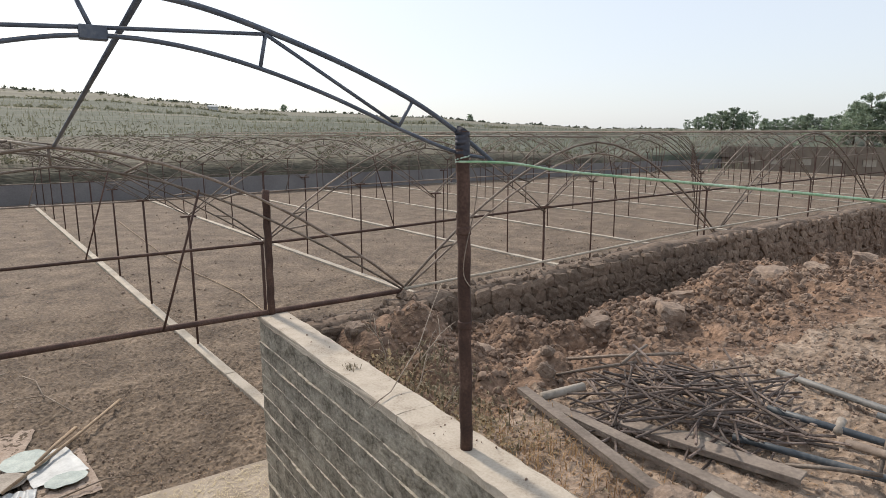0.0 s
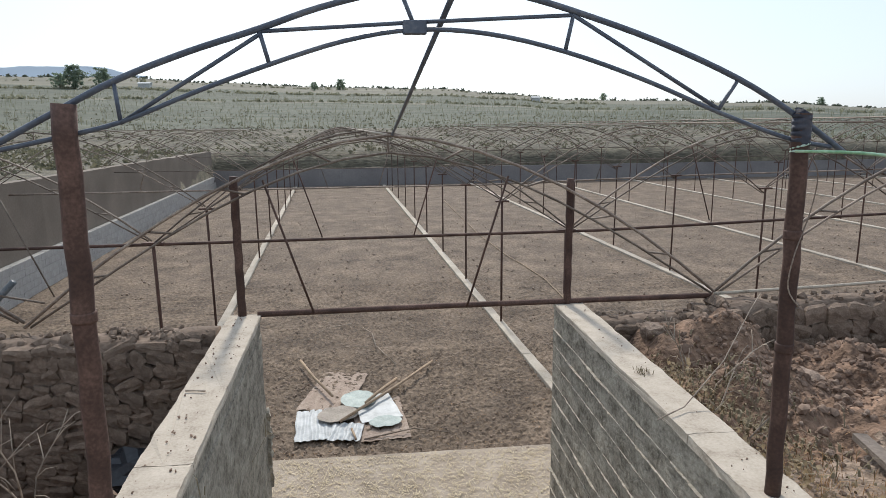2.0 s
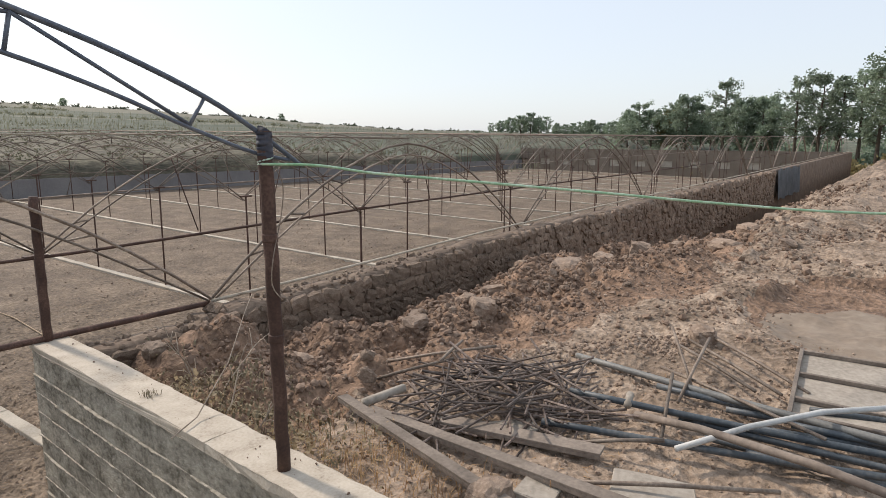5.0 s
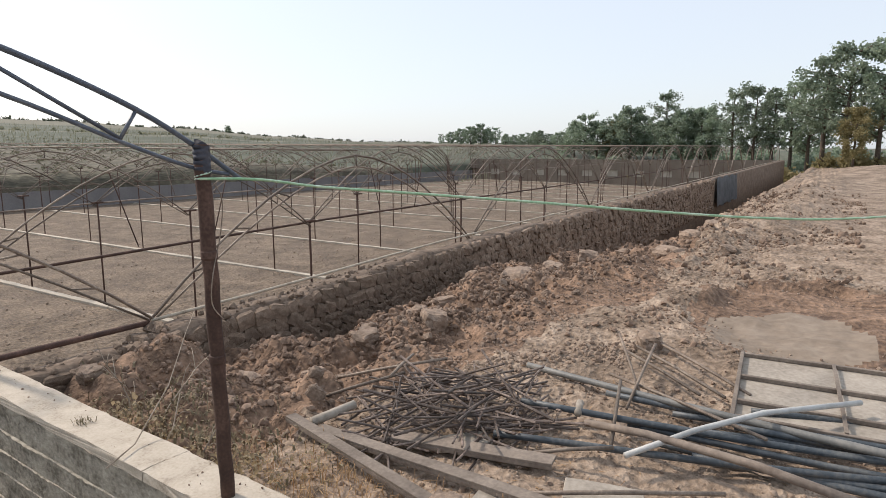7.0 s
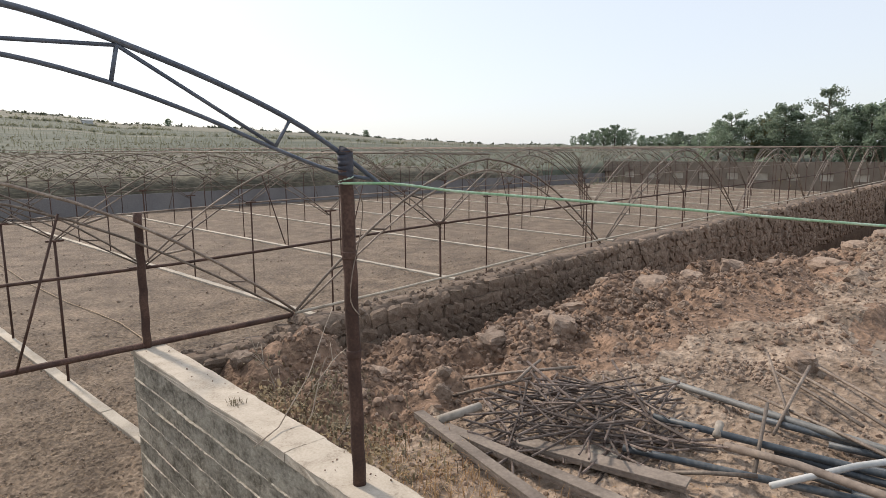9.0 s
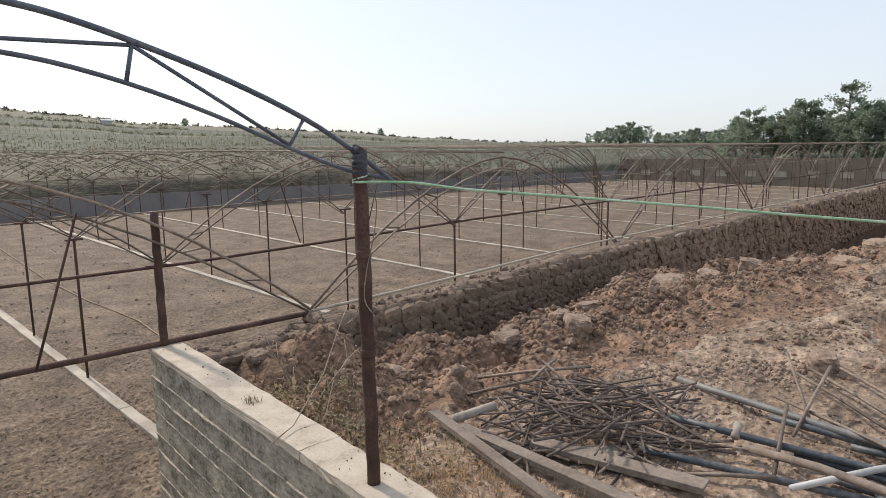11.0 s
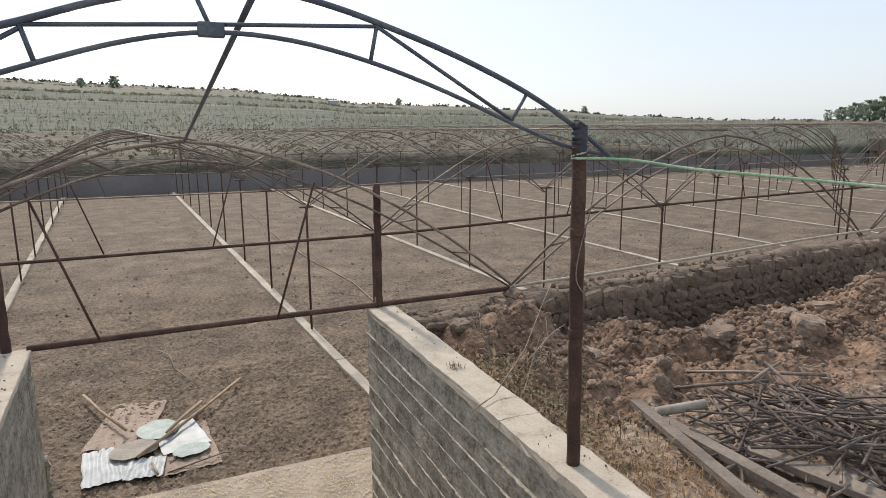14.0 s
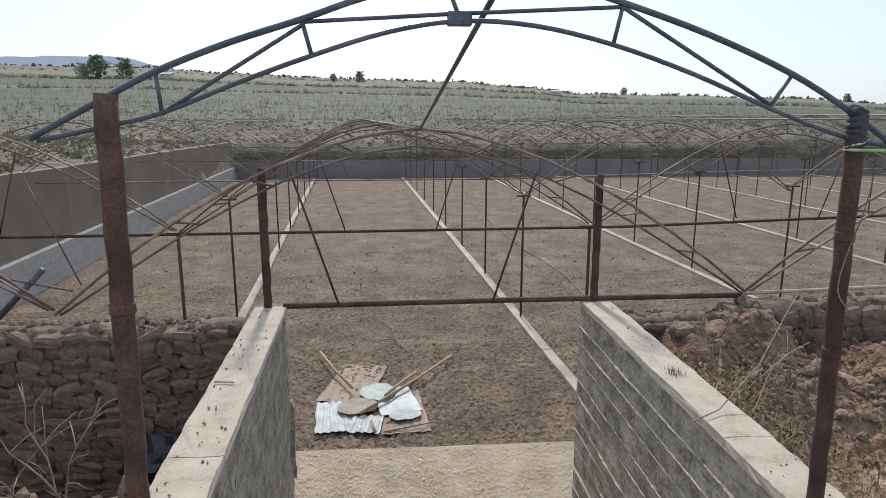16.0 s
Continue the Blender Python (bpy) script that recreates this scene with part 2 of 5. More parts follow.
def ground_z(x, y):
    p, q = to_lattice(x, y)
    d, az = math.hypot(x, y + 2.4), math.degrees(math.atan2(x, y + 2.4))
    # open country: a bank behind the far wall, then fields that climb to a ridge
    top = 1.65 + 260 * math.tan(radians(ridge(az)))
    far = -0.95 + 1.15 * sstep(40.3, 42.3, q) * (1 - 0.5 * sstep(5, 40, p)) + (1.9 + 0.57 * sstep(5, 40, p)) * sstep(43 + 25 * sstep(30, 70, p), 78 + 70 * sstep(30, 70, p), d) + (top - 2.1) * (min(1.0, max(0.0, (d - 78) / 182)) ** 1.15 if d > 78 else 0) - 25 * sstep(270, 520, d)
    far += 0.25 * fbm(x, y, 0.06) * sstep(50, 80, d)
    # yard in front of the long wall
    yard = -0.17 + 0.15 * sstep(3.5, 7.0, x)
    for mx, my, sx, sy, h in MOUNDS:
        yard += h * math.exp(-((x - mx) / sx) ** 2 - ((y - my) / sy) ** 2)
    if x > 1.5:
        hollow = ((x - 7.05) / 1.6) ** 2 + ((y + 2.2) / 1.2) ** 2 + 0.35 * noise.noise(Vector((x * 1.5, y * 1.5, 0.0))) + 0.15 * noise.noise(Vector((x * 5, y * 5, 0.0)))
        mud = 1 - sstep(0.8, 1.05, hollow)       # a scraped flat of dried mud below the bank
        yard += -0.05 * mud + 0.03 * sstep(0.9, 1.15, hollow) * sstep(6.2, 7.2, x) * (1 - sstep(12, 20, x))
        lump = sstep(0.2, 1.0, y + 0.04 * x) * (1 - sstep(3.3, 3.6, y)) + 0.7 * sstep(6, 10, x) * sstep(-2.2, -0.4, y)
        yard += (0.045 + 0.15 * min(1, lump)) * fbm(x, y, 1.5, 5) + 0.03 * fbm(x, y, 7, 3) * (1 - 0.4 * mud)
        yard += (0.012 + 0.13 * min(1, lump)) * (noise.turbulence(Vector((x * 2.6, y * 2.6, 1.3)), 5, True) - 0.6) + (0.006 + 0.03 * min(1, lump)) * noise.noise(Vector((x * 9, y * 9, 4.1)))
        reach = -0.95 - 2.0 * sstep(5.5, 10, p)
        yard -= (0.6 + 1.1 * sstep(6, 14, p)) * sstep(reach, 0.5 * reach - 0.15, q) * sstep(0.5, 2.0, p)       # trench at the wall's foot
        yard -= 0.2 * sstep(1.5, 1.9, y) * (1 - sstep(3.0, 3.6, x)) + 0.22 * sstep(0.7, 1.5, y) * sstep(2.6, 3.6, x) * (1 - sstep(9, 13, x)) + 0.2 * sstep(-0.6, 0.6, y) * sstep(9, 13, x)
    elif x < -1.5:
        yard = -0.1 - 0.42 * sstep(-4.4, -3.2, q) - 1.15 * sstep(-2.0, -1.2, q) - 0.7 * sstep(-2.0, -1.0, q) * sstep(-3.2, -2.4, x) + 0.1 * fbm(x, y, 1.4, 4)     # hollow before the other front wall
    z = yard + (far - yard) * max(sstep(39, 40.2, q), sstep(82, 130, d))
    if p < -12.3 and q > -1:
        z = z + (0.34 + 0.05 * (-12.3 - p) * (1 - sstep(40, 60, d)) - z) * (1 - sstep(38, 46, q)) * sstep(-1, 0.5, q)
    return z


def ground_point(p, q):
    v = FOOT + p * ACROSS + q * ALONG
    if PIT_P[0] < p < PIT_P[1] and PIT_Q[0] - 0.2 < q < PIT_Q[1] + 0.2:
        return (v.x, v.y, -3.3)
    if -4.63 < p < -1.56 and -4.0 < q <= 0:
        return (v.x, v.y, -3.3)          # the way down between the wing walls
    return (v.x, v.y, ground_z(v.x, v.y))


def lines(*spans):
    out = []
    for a, b, step in spans:
        n = max(1, round((b - a) / step))
        out += [a + (b - a) * i / n for i in range(n)]
    return out + [spans[-1][1]]


ps = lines((-900, -300, 60), (-300, -60, 16), (-60, -14, 2), (-14, -12.5, 0.5), (-12.5, -12.2, 0.15), (-12.2, -9, 0.3), (-9, -4.7, 0.1), (-4.7, -4.6, 0.1), (-4.6, -1.62, 0.3), (-1.62, -1.5, 0.12), (-1.5, 5, 0.04), (5, 9, 0.055), (9, 12, 0.09),
           (12, 24, 0.3), (24, 60, 1.2), (60, 77.9, 3), (77.9, 78.1, 0.2), (78.1, 140, 4), (140, 400, 14), (400, 1300, 60))
qs = lines((-900, -200, 50), (-200, -40, 14), (-40, -10, 2), (-10, -6, 0.4), (-6, -4, 0.06), (-4, -0.3, 0.042), (-0.3, -0.15, 0.15), (-0.15, 40.15, 5.03), (40.15, 40.35, 0.2), (40.35, 90, 1.6), (90, 300, 7), (300, 1300, 50))
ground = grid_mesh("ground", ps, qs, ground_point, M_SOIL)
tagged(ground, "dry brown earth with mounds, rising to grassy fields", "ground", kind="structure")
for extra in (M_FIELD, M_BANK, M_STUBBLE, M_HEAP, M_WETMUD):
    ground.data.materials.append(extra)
for poly in ground.data.polygons:
    c = poly.center
    pc, qc = to_lattice(c.x, c.y)
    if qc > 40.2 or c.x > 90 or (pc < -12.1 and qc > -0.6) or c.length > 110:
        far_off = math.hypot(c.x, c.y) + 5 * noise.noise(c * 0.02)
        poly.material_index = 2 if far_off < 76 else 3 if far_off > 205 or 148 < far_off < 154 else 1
    elif c.x < -1.3 or (1.5 < c.x < 40 and c.y - 0.55 + 0.4 * sstep(3.6, 5.2, c.x) + 0.4 * sstep(5.2, 6.5, c.x) - 0.14 * max(0, c.x - 9) + 0.5 * noise.noise(c * 1.3) + 0.25 * noise.noise(c * 5) > 0):
        poly.material_index = 4
    elif ((c.x - 6.35) / 0.85) ** 2 + ((c.y + 1.95) / 0.75) ** 2 + 0.5 * noise.noise(c * 1.7) < 1:
        poly.material_index = 5
    elif ((c.x - 7.05) / 1.6) ** 2 + ((c.y + 2.2) / 1.2) ** 2 + 0.4 * noise.noise(c * 2.5) < 1.1:
        poly.material_index = 4


# ---- floor of the pit ----
def bed_point(p, q):
    v = FOOT + p * ACROSS + q * ALONG
    near = 1 - sstep(9, 20, q)
    return (v.x, v.y, floor_z(q) + 0.02 * fbm(v.x, v.y, 1.0, 3) + (0.012 + near * 0.012) * fbm(v.x, v.y, 5.0, 3) + near * 0.05 * noise.noise(Vector((v.x * 17, v.y * 17, 1))) + near * 0.026 * noise.noise(Vector((v.x * 37, v.y * 37, 2))))


floor = grid_mesh("floor", lines((-12.3, -6, 0.3), (-6.0, -5.2, 0.11), (-5.2, 0.6, 0.034), (0.6, 4, 0.11), (4, 30, 0.5), (30, 78, 2)), lines((-0.1, 1.9, 0.25), (1.9, 6.5, 0.036), (6.5, 12, 0.08), (12, 40.2, 0.5)), bed_point, M_BED)
tagged(floor, "dug-over brown soil of the sunken beds", "floor", kind="structure")

entry_bm = bmesh.new()
add_box(entry_bm, (-1.95, -0.9, -3.3), (2.2, 5.62, -2.82))
bmesh.ops.subdivide_edges(entry_bm, edges=list(entry_bm.edges), cuts=20, use_grid_fill=True)
entry = part("entry_slab", roughen(entry_bm, 0.01, 3), M_STRAW_SLAB)
tagged(entry, "pale concrete slab strewn with straw", "floor", kind="structure")
ramp_bm = bmesh.new()
for i in range(12):
    add_box(ramp_bm, (-1.4, -0.9 + 0.3 * i, -3.0), (1.4, -0.9 + 0.3 * (i + 1), -0.2 - 0.2 * i))
add_box(ramp_bm, (-4.0, -9.0, -0.6), (1.52, -0.9, -0.02))
steps = part("entry_steps", ramp_bm, M_CONCRETE)
tagged(steps, "grey concrete landing and steps down to the pit", "steps", kind="structure")


# ---- wing walls of the entry ----
def wing_wall(name, inner, outer, y0, y1, label, skew=0.0, fins=True):
    wall = group_of(name, label, "wall", kind="structure")
    wall.matrix_basis = Matrix.Translation((inner, y1, 0)) @ Matrix.Rotation(skew, 4, "Z") @ Matrix.Translation((-inner, -y1, 0))
    side = 1 if outer > inner else -1
    z, k = -0.055, 0
    while z > -2.9:
        low = z - random.uniform(0.1, 0.24)
        inset = 0.001 + 0.011 * random.random()
        lo, hi = sorted((inner + side * inset, outer))
        b2 = add_box(bmesh.new(), (lo, y0, low + 0.002), (hi, y1 - 0.01, z))
        bmesh.ops.subdivide_edges(b2, edges=[e for e in b2.edges if abs(e.verts[0].co.y - e.verts[1].co.y) > 1], cuts=90)
        bmesh.ops.subdivide_edges(b2, edges=[e for e in b2.edges if abs(e.verts[0].co.z - e.verts[1].co.z) > 0.1], cuts=4)
        roughen(b2, 0.004, 9, k)
        part("board_course", b2, M_CONCRETE, wall)
        if fins:
            # mortar squeezed out between two boards, ragged and broken off in places
            lip, prev = bmesh.new(), None
            n = int((y1 - y0) / 0.018)
            for i in range(n + 1):
                y = y0 + 0.01 + (y1 - y0 - 0.03) * i / n
                out = 0.004 + 0.004 * math.sin(k * 2.7) + 0.017 * noise.noise(Vector((y * 1.7, k * 5.1, 0))) + 0.011 * noise.noise(Vector((y * 17, k * 3.3, 1))) + 0.006 * noise.noise(Vector((y * 45, k, 2)))
                out = min(0.02, max(-0.02, out))
                sag = 0.006 * noise.noise(Vector((y * 2.2, k * 2.0, 3))) + 0.003 * noise.noise(Vector((y * 25, k * 2.0, 4)))
                ring = [lip.verts.new((inner + side * 0.03, y, low + 0.007)), lip.verts.new((inner - side * out, y, low + 0.003 + sag)), lip.verts.new((inner - side * out * 0.8, y, low - 0.004 + sag)), lip.verts.new((inner + side * 0.03, y, low - 0.006))]
                if prev:
                    for a in range(4):
                        lip.faces.new((prev[a], prev[(a + 1) % 4], ring[(a + 1) % 4], ring[a]))
                prev = ring
            bmesh.ops.recalc_face_normals(lip, faces=lip.faces)
            part("mortar_fin", lip, M_FIN, wall)
        z, k = low, k + 1
    bm = bmesh.new()
    lo, hi = sorted((inner - side * 0.006, outer + side * 0.01))
    for a, b in ((y0, 0.57), (0.577, y1)):          # cracked across
        add_box(bm, (lo, a, -0.055), (hi, b, 0.0))
    bmesh.ops.subdivide_edges(bm, edges=list(bm.edges), cuts=9)
    bmesh.ops.subdivide_edges(bm, edges=[e for e in bm.edges if abs(e.verts[0].co.y - e.verts[1].co.y) > 0.1], cuts=3)
    roughen(bm, 0.011, 8, inner)
    roughen(bm, 0.006, 25, inner)
    part("coping", bm, M_COPING, wall, "pale worn top with stains")
    return wall


wing_wall("wall_east", 1.39, 1.645, -0.9, 3.28, "grey board-marked concrete wing wall with a pale top")
wing_wall("wall_west", -1.40, -1.665, -0.9, 3.22, "grey concrete wing wall with a pale dusty top", 0.058, False)


flake = add_box(bmesh.new(), (-1.425, 3.19, -1.75), (-1.375, 3.235, -0.95))
bmesh.ops.subdivide_edges(flake, edges=[e for e in flake.edges if e.calc_length() > 0.5], cuts=26)
roughen(roughen(flake, 0.03, 9, 2), 0.02, 30, 5)
tagged(part("mortar_edge", flake, M_FIN), "ragged pale mortar broken along the wall end", "mortar", kind="structure")


# ---- front walls of mud and stone, as cores; their stones follow at the end ----
def long_core(name, p0, p1, thick, z0, top, label, step=0.22):
    bm = bmesh.new()
    n = max(2, int((p1 - p0) / step))
    prev = None
    for i in range(n + 1):
        p = p0 + (p1 - p0) * i / n
        c = lattice(p, -0.12)
        t = top(p) + 0.03 * noise.noise(Vector((p * 1.7, 0.3, 0))) + 0.035 * noise.noise(Vector((p * 5, 2.3, 0)))
        ring = []
        for off, z in ((-thick / 2, z0), (-thick / 2 + 0.02, -0.55), (-thick / 2 + 0.03, t - 0.07), (-thick / 2 + 0.05, t - 0.005), (-0.07, t + 0.015), (0.06, t), (0.09, t - 0.06), (0.09, z0)):
            v = c + off * Vector((0, 1, 0))
            w = 0.05 * noise.noise(Vector((p * 3, z * 4, off)))
            ring.append(bm.verts.new((v.x, v.y + w, z + (0.3 * w if z > -1 else 0))))
        if prev:
            for k in range(len(ring)):
                bm.faces.new((prev[k], ring[k], ring[(k + 1) % len(ring)], prev[(k + 1) % len(ring)]))
        else:
            bm.faces.new(ring)
        prev = ring
    bm.faces.new(prev[::-1])
    bmesh.ops.recalc_face_normals(bm, faces=bm.faces)
    wall = group_of(name, label, "wall", kind="structure")
    part("core", bm, M_MUD, wall, smooth=True)
    return wall


wall_right = long_core("wall_front", -1.24, 78.2, 0.5, -3.2, lambda p: -0.02 + 0.008 * p + 0.1 * sstep(0.5, 6, p) - 0.08 * (1 - sstep(-0.3, 0.0, p)), "mud and rubble stone retaining wall along the pit")
wall_left = long_core("wall_front_west", -12.3, -4.7, 0.5, -3.2, lambda p: -0.04, "rubble stone wall laid in mud beside the entry")

# far wall and the plastered side wall
far_bm = bmesh.new()
a, b = lattice(-12.4, 40.3), lattice(78.2, 40.3)
d = (b - a).normalized()
for i in range(60):
    m = Matrix.Translation(a + d * (i * (b - a).length / 60)) @ Matrix.Rotation(math.atan2(d.y, d.x), 4, "Z")
    add_box(far_bm, (0, -0.15, -3.2), ((b - a).length / 60 - 0.004, 0.15, -0.95 - a.z + a.z + 0.02 * random.random()), Matrix.Translation((0, 0, -m.translation.z)) @ m)
far_wall = part("wall_north", far_bm, material("render_grey", ((0.16, 0.15, 0.15), (0.2, 0.19, 0.19), (0.25, 0.24, 0.23)), 0.6, 0.9, bump=0.2, fine=12))
tagged(far_wall, "grey rendered low wall closing the pit", "wall", kind="structure")

side = group_of("wall_west_side", "brown plastered side wall over a grey block footing", "wall", kind="structure")
a, b = lattice(-11.9, 0.2), lattice(-12.1, 40.2)
d = (b - a).normalized()
turn = Matrix.Rotation(math.atan2(d.y, d.x), 4, "Z")
length = (b - a).length
bm = add_box(bmesh.new(), (0, 0.22, -3.1), (length, 0.62, 0.42), Matrix.Translation((a.x, a.y, 0)) @ turn)
bmesh.ops.subdivide_edges(bm, edges=[e for e in bm.edges if e.calc_length() > 5], cuts=40)
part("plaster", roughen(bm, 0.05, 0.8), M_PLASTER, side)
block = bmesh.new()
add_box(block, (0, -0.1, -0.1), (0.4, 0.1, 0.1), bevel=0.005)
first = part("block", block, M_BLOCK, side)
n = int(length / 0.41)
part("footing", add_box(bmesh.new(), (0, 0.02, -3.1), (length, 0.2, -1.75), Matrix.Translation((a.x, a.y, 0)) @ turn), M_BLOCK, side)
for i in range(n):
    for k in range(-1 if i < 50 else 0, 4):
        ob = first if i == k == 0 else new("block", first.data)
        ob.parent = side
        ob.matrix_basis = Matrix.Translation((a.x, a.y, 0)) @ turn @ Matrix.Translation((0.404 * (i + 0.5 * (k % 2)), 0.1 + 0.01 * random.random(), -2.5 + 0.0047 * i + 0.205 * k))

# ---- strips of concrete between the beds, where the posts stand ----
for k in range(-2, NBAY + 1):
    strip = group_of("bed_kerb", "pale concrete kerb strip between the soil beds", "kerb", "bed kerbs", "structure")
    n = 7
    for i in range(n):
        q0, q1 = 0.2 + 39.6 * i / n, 0.2 + 39.6 * (i + 1) / n - 0.02
        bm = bmesh.new()
        a, b = lattice(k * BAY + 0.02 - 0.0065 * q0, q0, floor_z(q0) + 0.04), lattice(k * BAY + 0.02 - 0.0065 * q1, q1, floor_z(q1) + 0.04)
        dd = b - a
        mm = Matrix.Translation(a) @ Matrix.Rotation(math.atan2(dd.y, dd.x), 4, "Z") @ Matrix.Rotation(-math.atan2(dd.z, dd.xy.length), 4, "Y")
        add_box(bm, (0, -0.1, -0.12), (dd.length, 0.1, 0.03), mm, 0.01)
        bmesh.ops.subdivide_edges(bm, edges=[e for e in bm.edges if e.calc_length() > 1], cuts=12)
        part("kerb_length", roughen(bm, 0.012, 3, i), M_STRIP, strip)

# ---- arches ----
SPAN_H = 1.58


def chord(s, drop=0.0):
    return SPAN_H * (1 - abs(s) ** 1.7) - drop * (1 - abs(s) ** 5)


def build_arch(name, radius, label):
    arch = group_of(name, label, "arch", "greenhouse arches")
    half = BAY / 2
    ss = [-1 + 2 * i / 16 for i in range(17)]
    pipe("upper_chord", [(half + half * s, 0, chord(s)) for s in ss], radius, M_STEEL, arch, sides=6)
    pipe("lower_chord", [(half + half * s * 0.985, 0, chord(s, 0.15)) for s in ss], radius * 0.8, M_STEEL, arch, sides=6)
    for i, s in enumerate((-0.84, -0.66, -0.46, -0.22, 0, 0.22, 0.46, 0.66, 0.84)):
        s2 = s + (0.06 if s < 0 else -0.06 if s > 0 else 0)
        pipe("strut", [(half + half * s, 0, chord(s)), (half + half * s2 * 0.985, 0, chord(s2, 0.15))], radius * 0.7, M_STEEL, arch, sides=5)
    return arch


master = build_arch("greenhouse_arch", 0.0148, "thin weathered steel truss arch of the unclad greenhouse")
first_done = False
for j in range(NROW):
    for k in range(-2, NBAY):
        v = lattice(k * BAY, j * ROW)
        a = v + 0.05 * Vector((noise.noise(v), noise.noise(v * 1.3), 0.4 * noise.noise(v * 2.1)))
        m = Matrix.Translation(a) @ Matrix.Rotation(radians(2.0 + 0.8 * noise.noise(v * 0.7)), 4, "Z") @ Matrix.Rotation(-0.006, 4, "Y") @ Matrix.Rotation(0.03 * noise.noise(v * 0.9), 4, "X")
        if not first_done:
            master.matrix_basis, first_done = m, True
        else:
            copy_thing(master, m)

# posts in the valleys, with a flat head
post = group_of("valley_post", "thin rusty steel post with a flat head plate", "post", "valley posts")
pipe("shaft", [(0, 0, 0), (0, 0, 1)], 0.026, M_RUST, post, sides=6)
head = add_box(bmesh.new(), (-0.15, -0.05, 0.99), (0.15, 0.05, 1.003))
part("head_plate", head, M_RUST, post)
first_done = False
for j in range(1, NROW):
    for k in range(-1, NBAY + 1):
        q = j * ROW
        base = lattice(k * BAY, q, floor_z(q) + 0.05)
        h = lattice(k * BAY, q).z - base.z
        ob = post if not first_done else copy_thing(post, Matrix.Translation(base))
        ob.matrix_basis = Matrix.Translation(base) @ Matrix.Rotation(0.02 * noise.noise(base), 4, "X")
        ob.scale = (1, 1, h)
        first_done = True

# long tie bars across the bays on some rows
for j, r in ((0, 0.028), (1, 0.024), (3, 0.022), (5, 0.018), (8, 0.018)):
    k0, k1 = ((-BAY * 0.92 + 0.0, 0) if j == 0 else (-1.9 * BAY, NBAY * BAY))
    n = 2 if j == 0 else 14
    pts = []
    for i in range(n + 1):
        v = lattice(k0 + (k1 - k0) * i / n, j * ROW)
        pts.append((v.x, v.y, v.z - 0.02 + (0.02 * noise.noise(v * 3) if j else 0)))
    if j == 0:
        pts = [(-1.42, 3.21, -0.0), (0.4, 3.215, 0.015), (2.98, 3.22, 0.02)]
    tagged(pipe("tie_bar", pts, r, M_RUST if j < 2 else M_STEEL, sides=8), "rusty steel tie bar across the bays", "bar", "tie bars")

# slanting braces under the first arches
for j, k in ((0, -1), (1, -1), (3, -1), (1, -2), (1, 0), (1, 1), (1, 2), (3, 0), (3, 1), (3, -2)):
    for s0, s1, z0 in ((-0.34, -0.22, 1.22), (0.34, 0.22, 1.22)):
        c = lattice((k + 0.5) * BAY, j * ROW)
        top, low = c + Vector((s0 * 3.2, 0, z0)), c + Vector((s1 * 3.2, 0, 0.0))
        tagged(pipe("brace", [top, low], 0.0105, M_RUST if j < 2 else M_STEEL, sides=6), "slanting rusty rod brace under an arch", "brace", "arch braces")

# ridge ropes and purlins
ridge_pts = [lattice(-BAY / 2, j * ROW) + Vector((0.1 * noise.noise(Vector((j, 0, 0))), 0, SPAN_H + 0.02)) for j in range(NROW)]
tagged(pipe("ridge_purlin", ridge_pts, 0.014, M_STRIP, sides=6), "pale thin ridge purlin along a bay", "purlin", "ridge purlins")
for k in range(1, NBAY):
    pts = [lattice(BAY * (k - 0.5), j * ROW) + Vector((0, 0, SPAN_H + 0.01)) for j in range(NROW)]
    tagged(pipe("ridge_purlin", pts, 0.012, M_STEEL, sides=6), "thin steel ridge purlin along a bay", "purlin", "ridge purlins")

# ---- porch over the entry: two posts, a truss arch and a ridge pipe ----
porch = group_of("porch_frame", "rusty steel porch frame standing on the wing walls", "frame")


def flowing(pts, cuts=4):
    """A smooth line through the points."""
    v = [Vector(p) for p in pts]
    out = []
    for i in range(len(v) - 1):
        a, b, c, d = v[max(i - 1, 0)], v[i], v[i + 1], v[min(i + 2, len(v) - 1)]
        for k in range(cuts):
            t = k / cuts
            out.append(0.5 * (2 * b + (c - a) * t + (2 * a - 5 * b + 4 * c - d) * t * t + (3 * b - a - 3 * c + d) * t ** 3))
    return out + [v[-1]]


UP = [(-1.66, 1.60), (-1.40, 1.735), (-1.2, 1.825), (-0.94, 1.925), (-0.67, 2.01), (-0.45, 2.085), (-0.2, 2.145), (0.0, 2.168), (0.15, 2.16), (0.3, 2.135), (0.51, 2.08), (0.85, 1.97), (1.19, 1.83), (1.45, 1.695), (1.69, 1.535)]
LOW = [(-1.64, 1.585), (-1.4, 1.635), (-1.19, 1.685), (-0.92, 1.79), (-0.64, 1.89), (-0.36, 1.975), (-0.1, 2.015), (0.18, 2.015), (0.48, 1.96), (0.8, 1.855), (1.12, 1.72), (1.42, 1.60), (1.62, 1.56)]
pipe("upper_chord", flowing([(x, 0.02, z + (0.01 if abs(x) < 1.3 else 0)) for x, z in UP]), 0.012, M_BLUESTEEL, porch, sides=8)
pipe("lower_chord", flowing([(x, 0.02, z + 0.004 - 0.023 * sstep(-0.1, 0.4, x) * (1 - sstep(0.9, 1.5, x))) for x, z in LOW]), 0.009, M_BLUESTEEL, porch, sides=8)
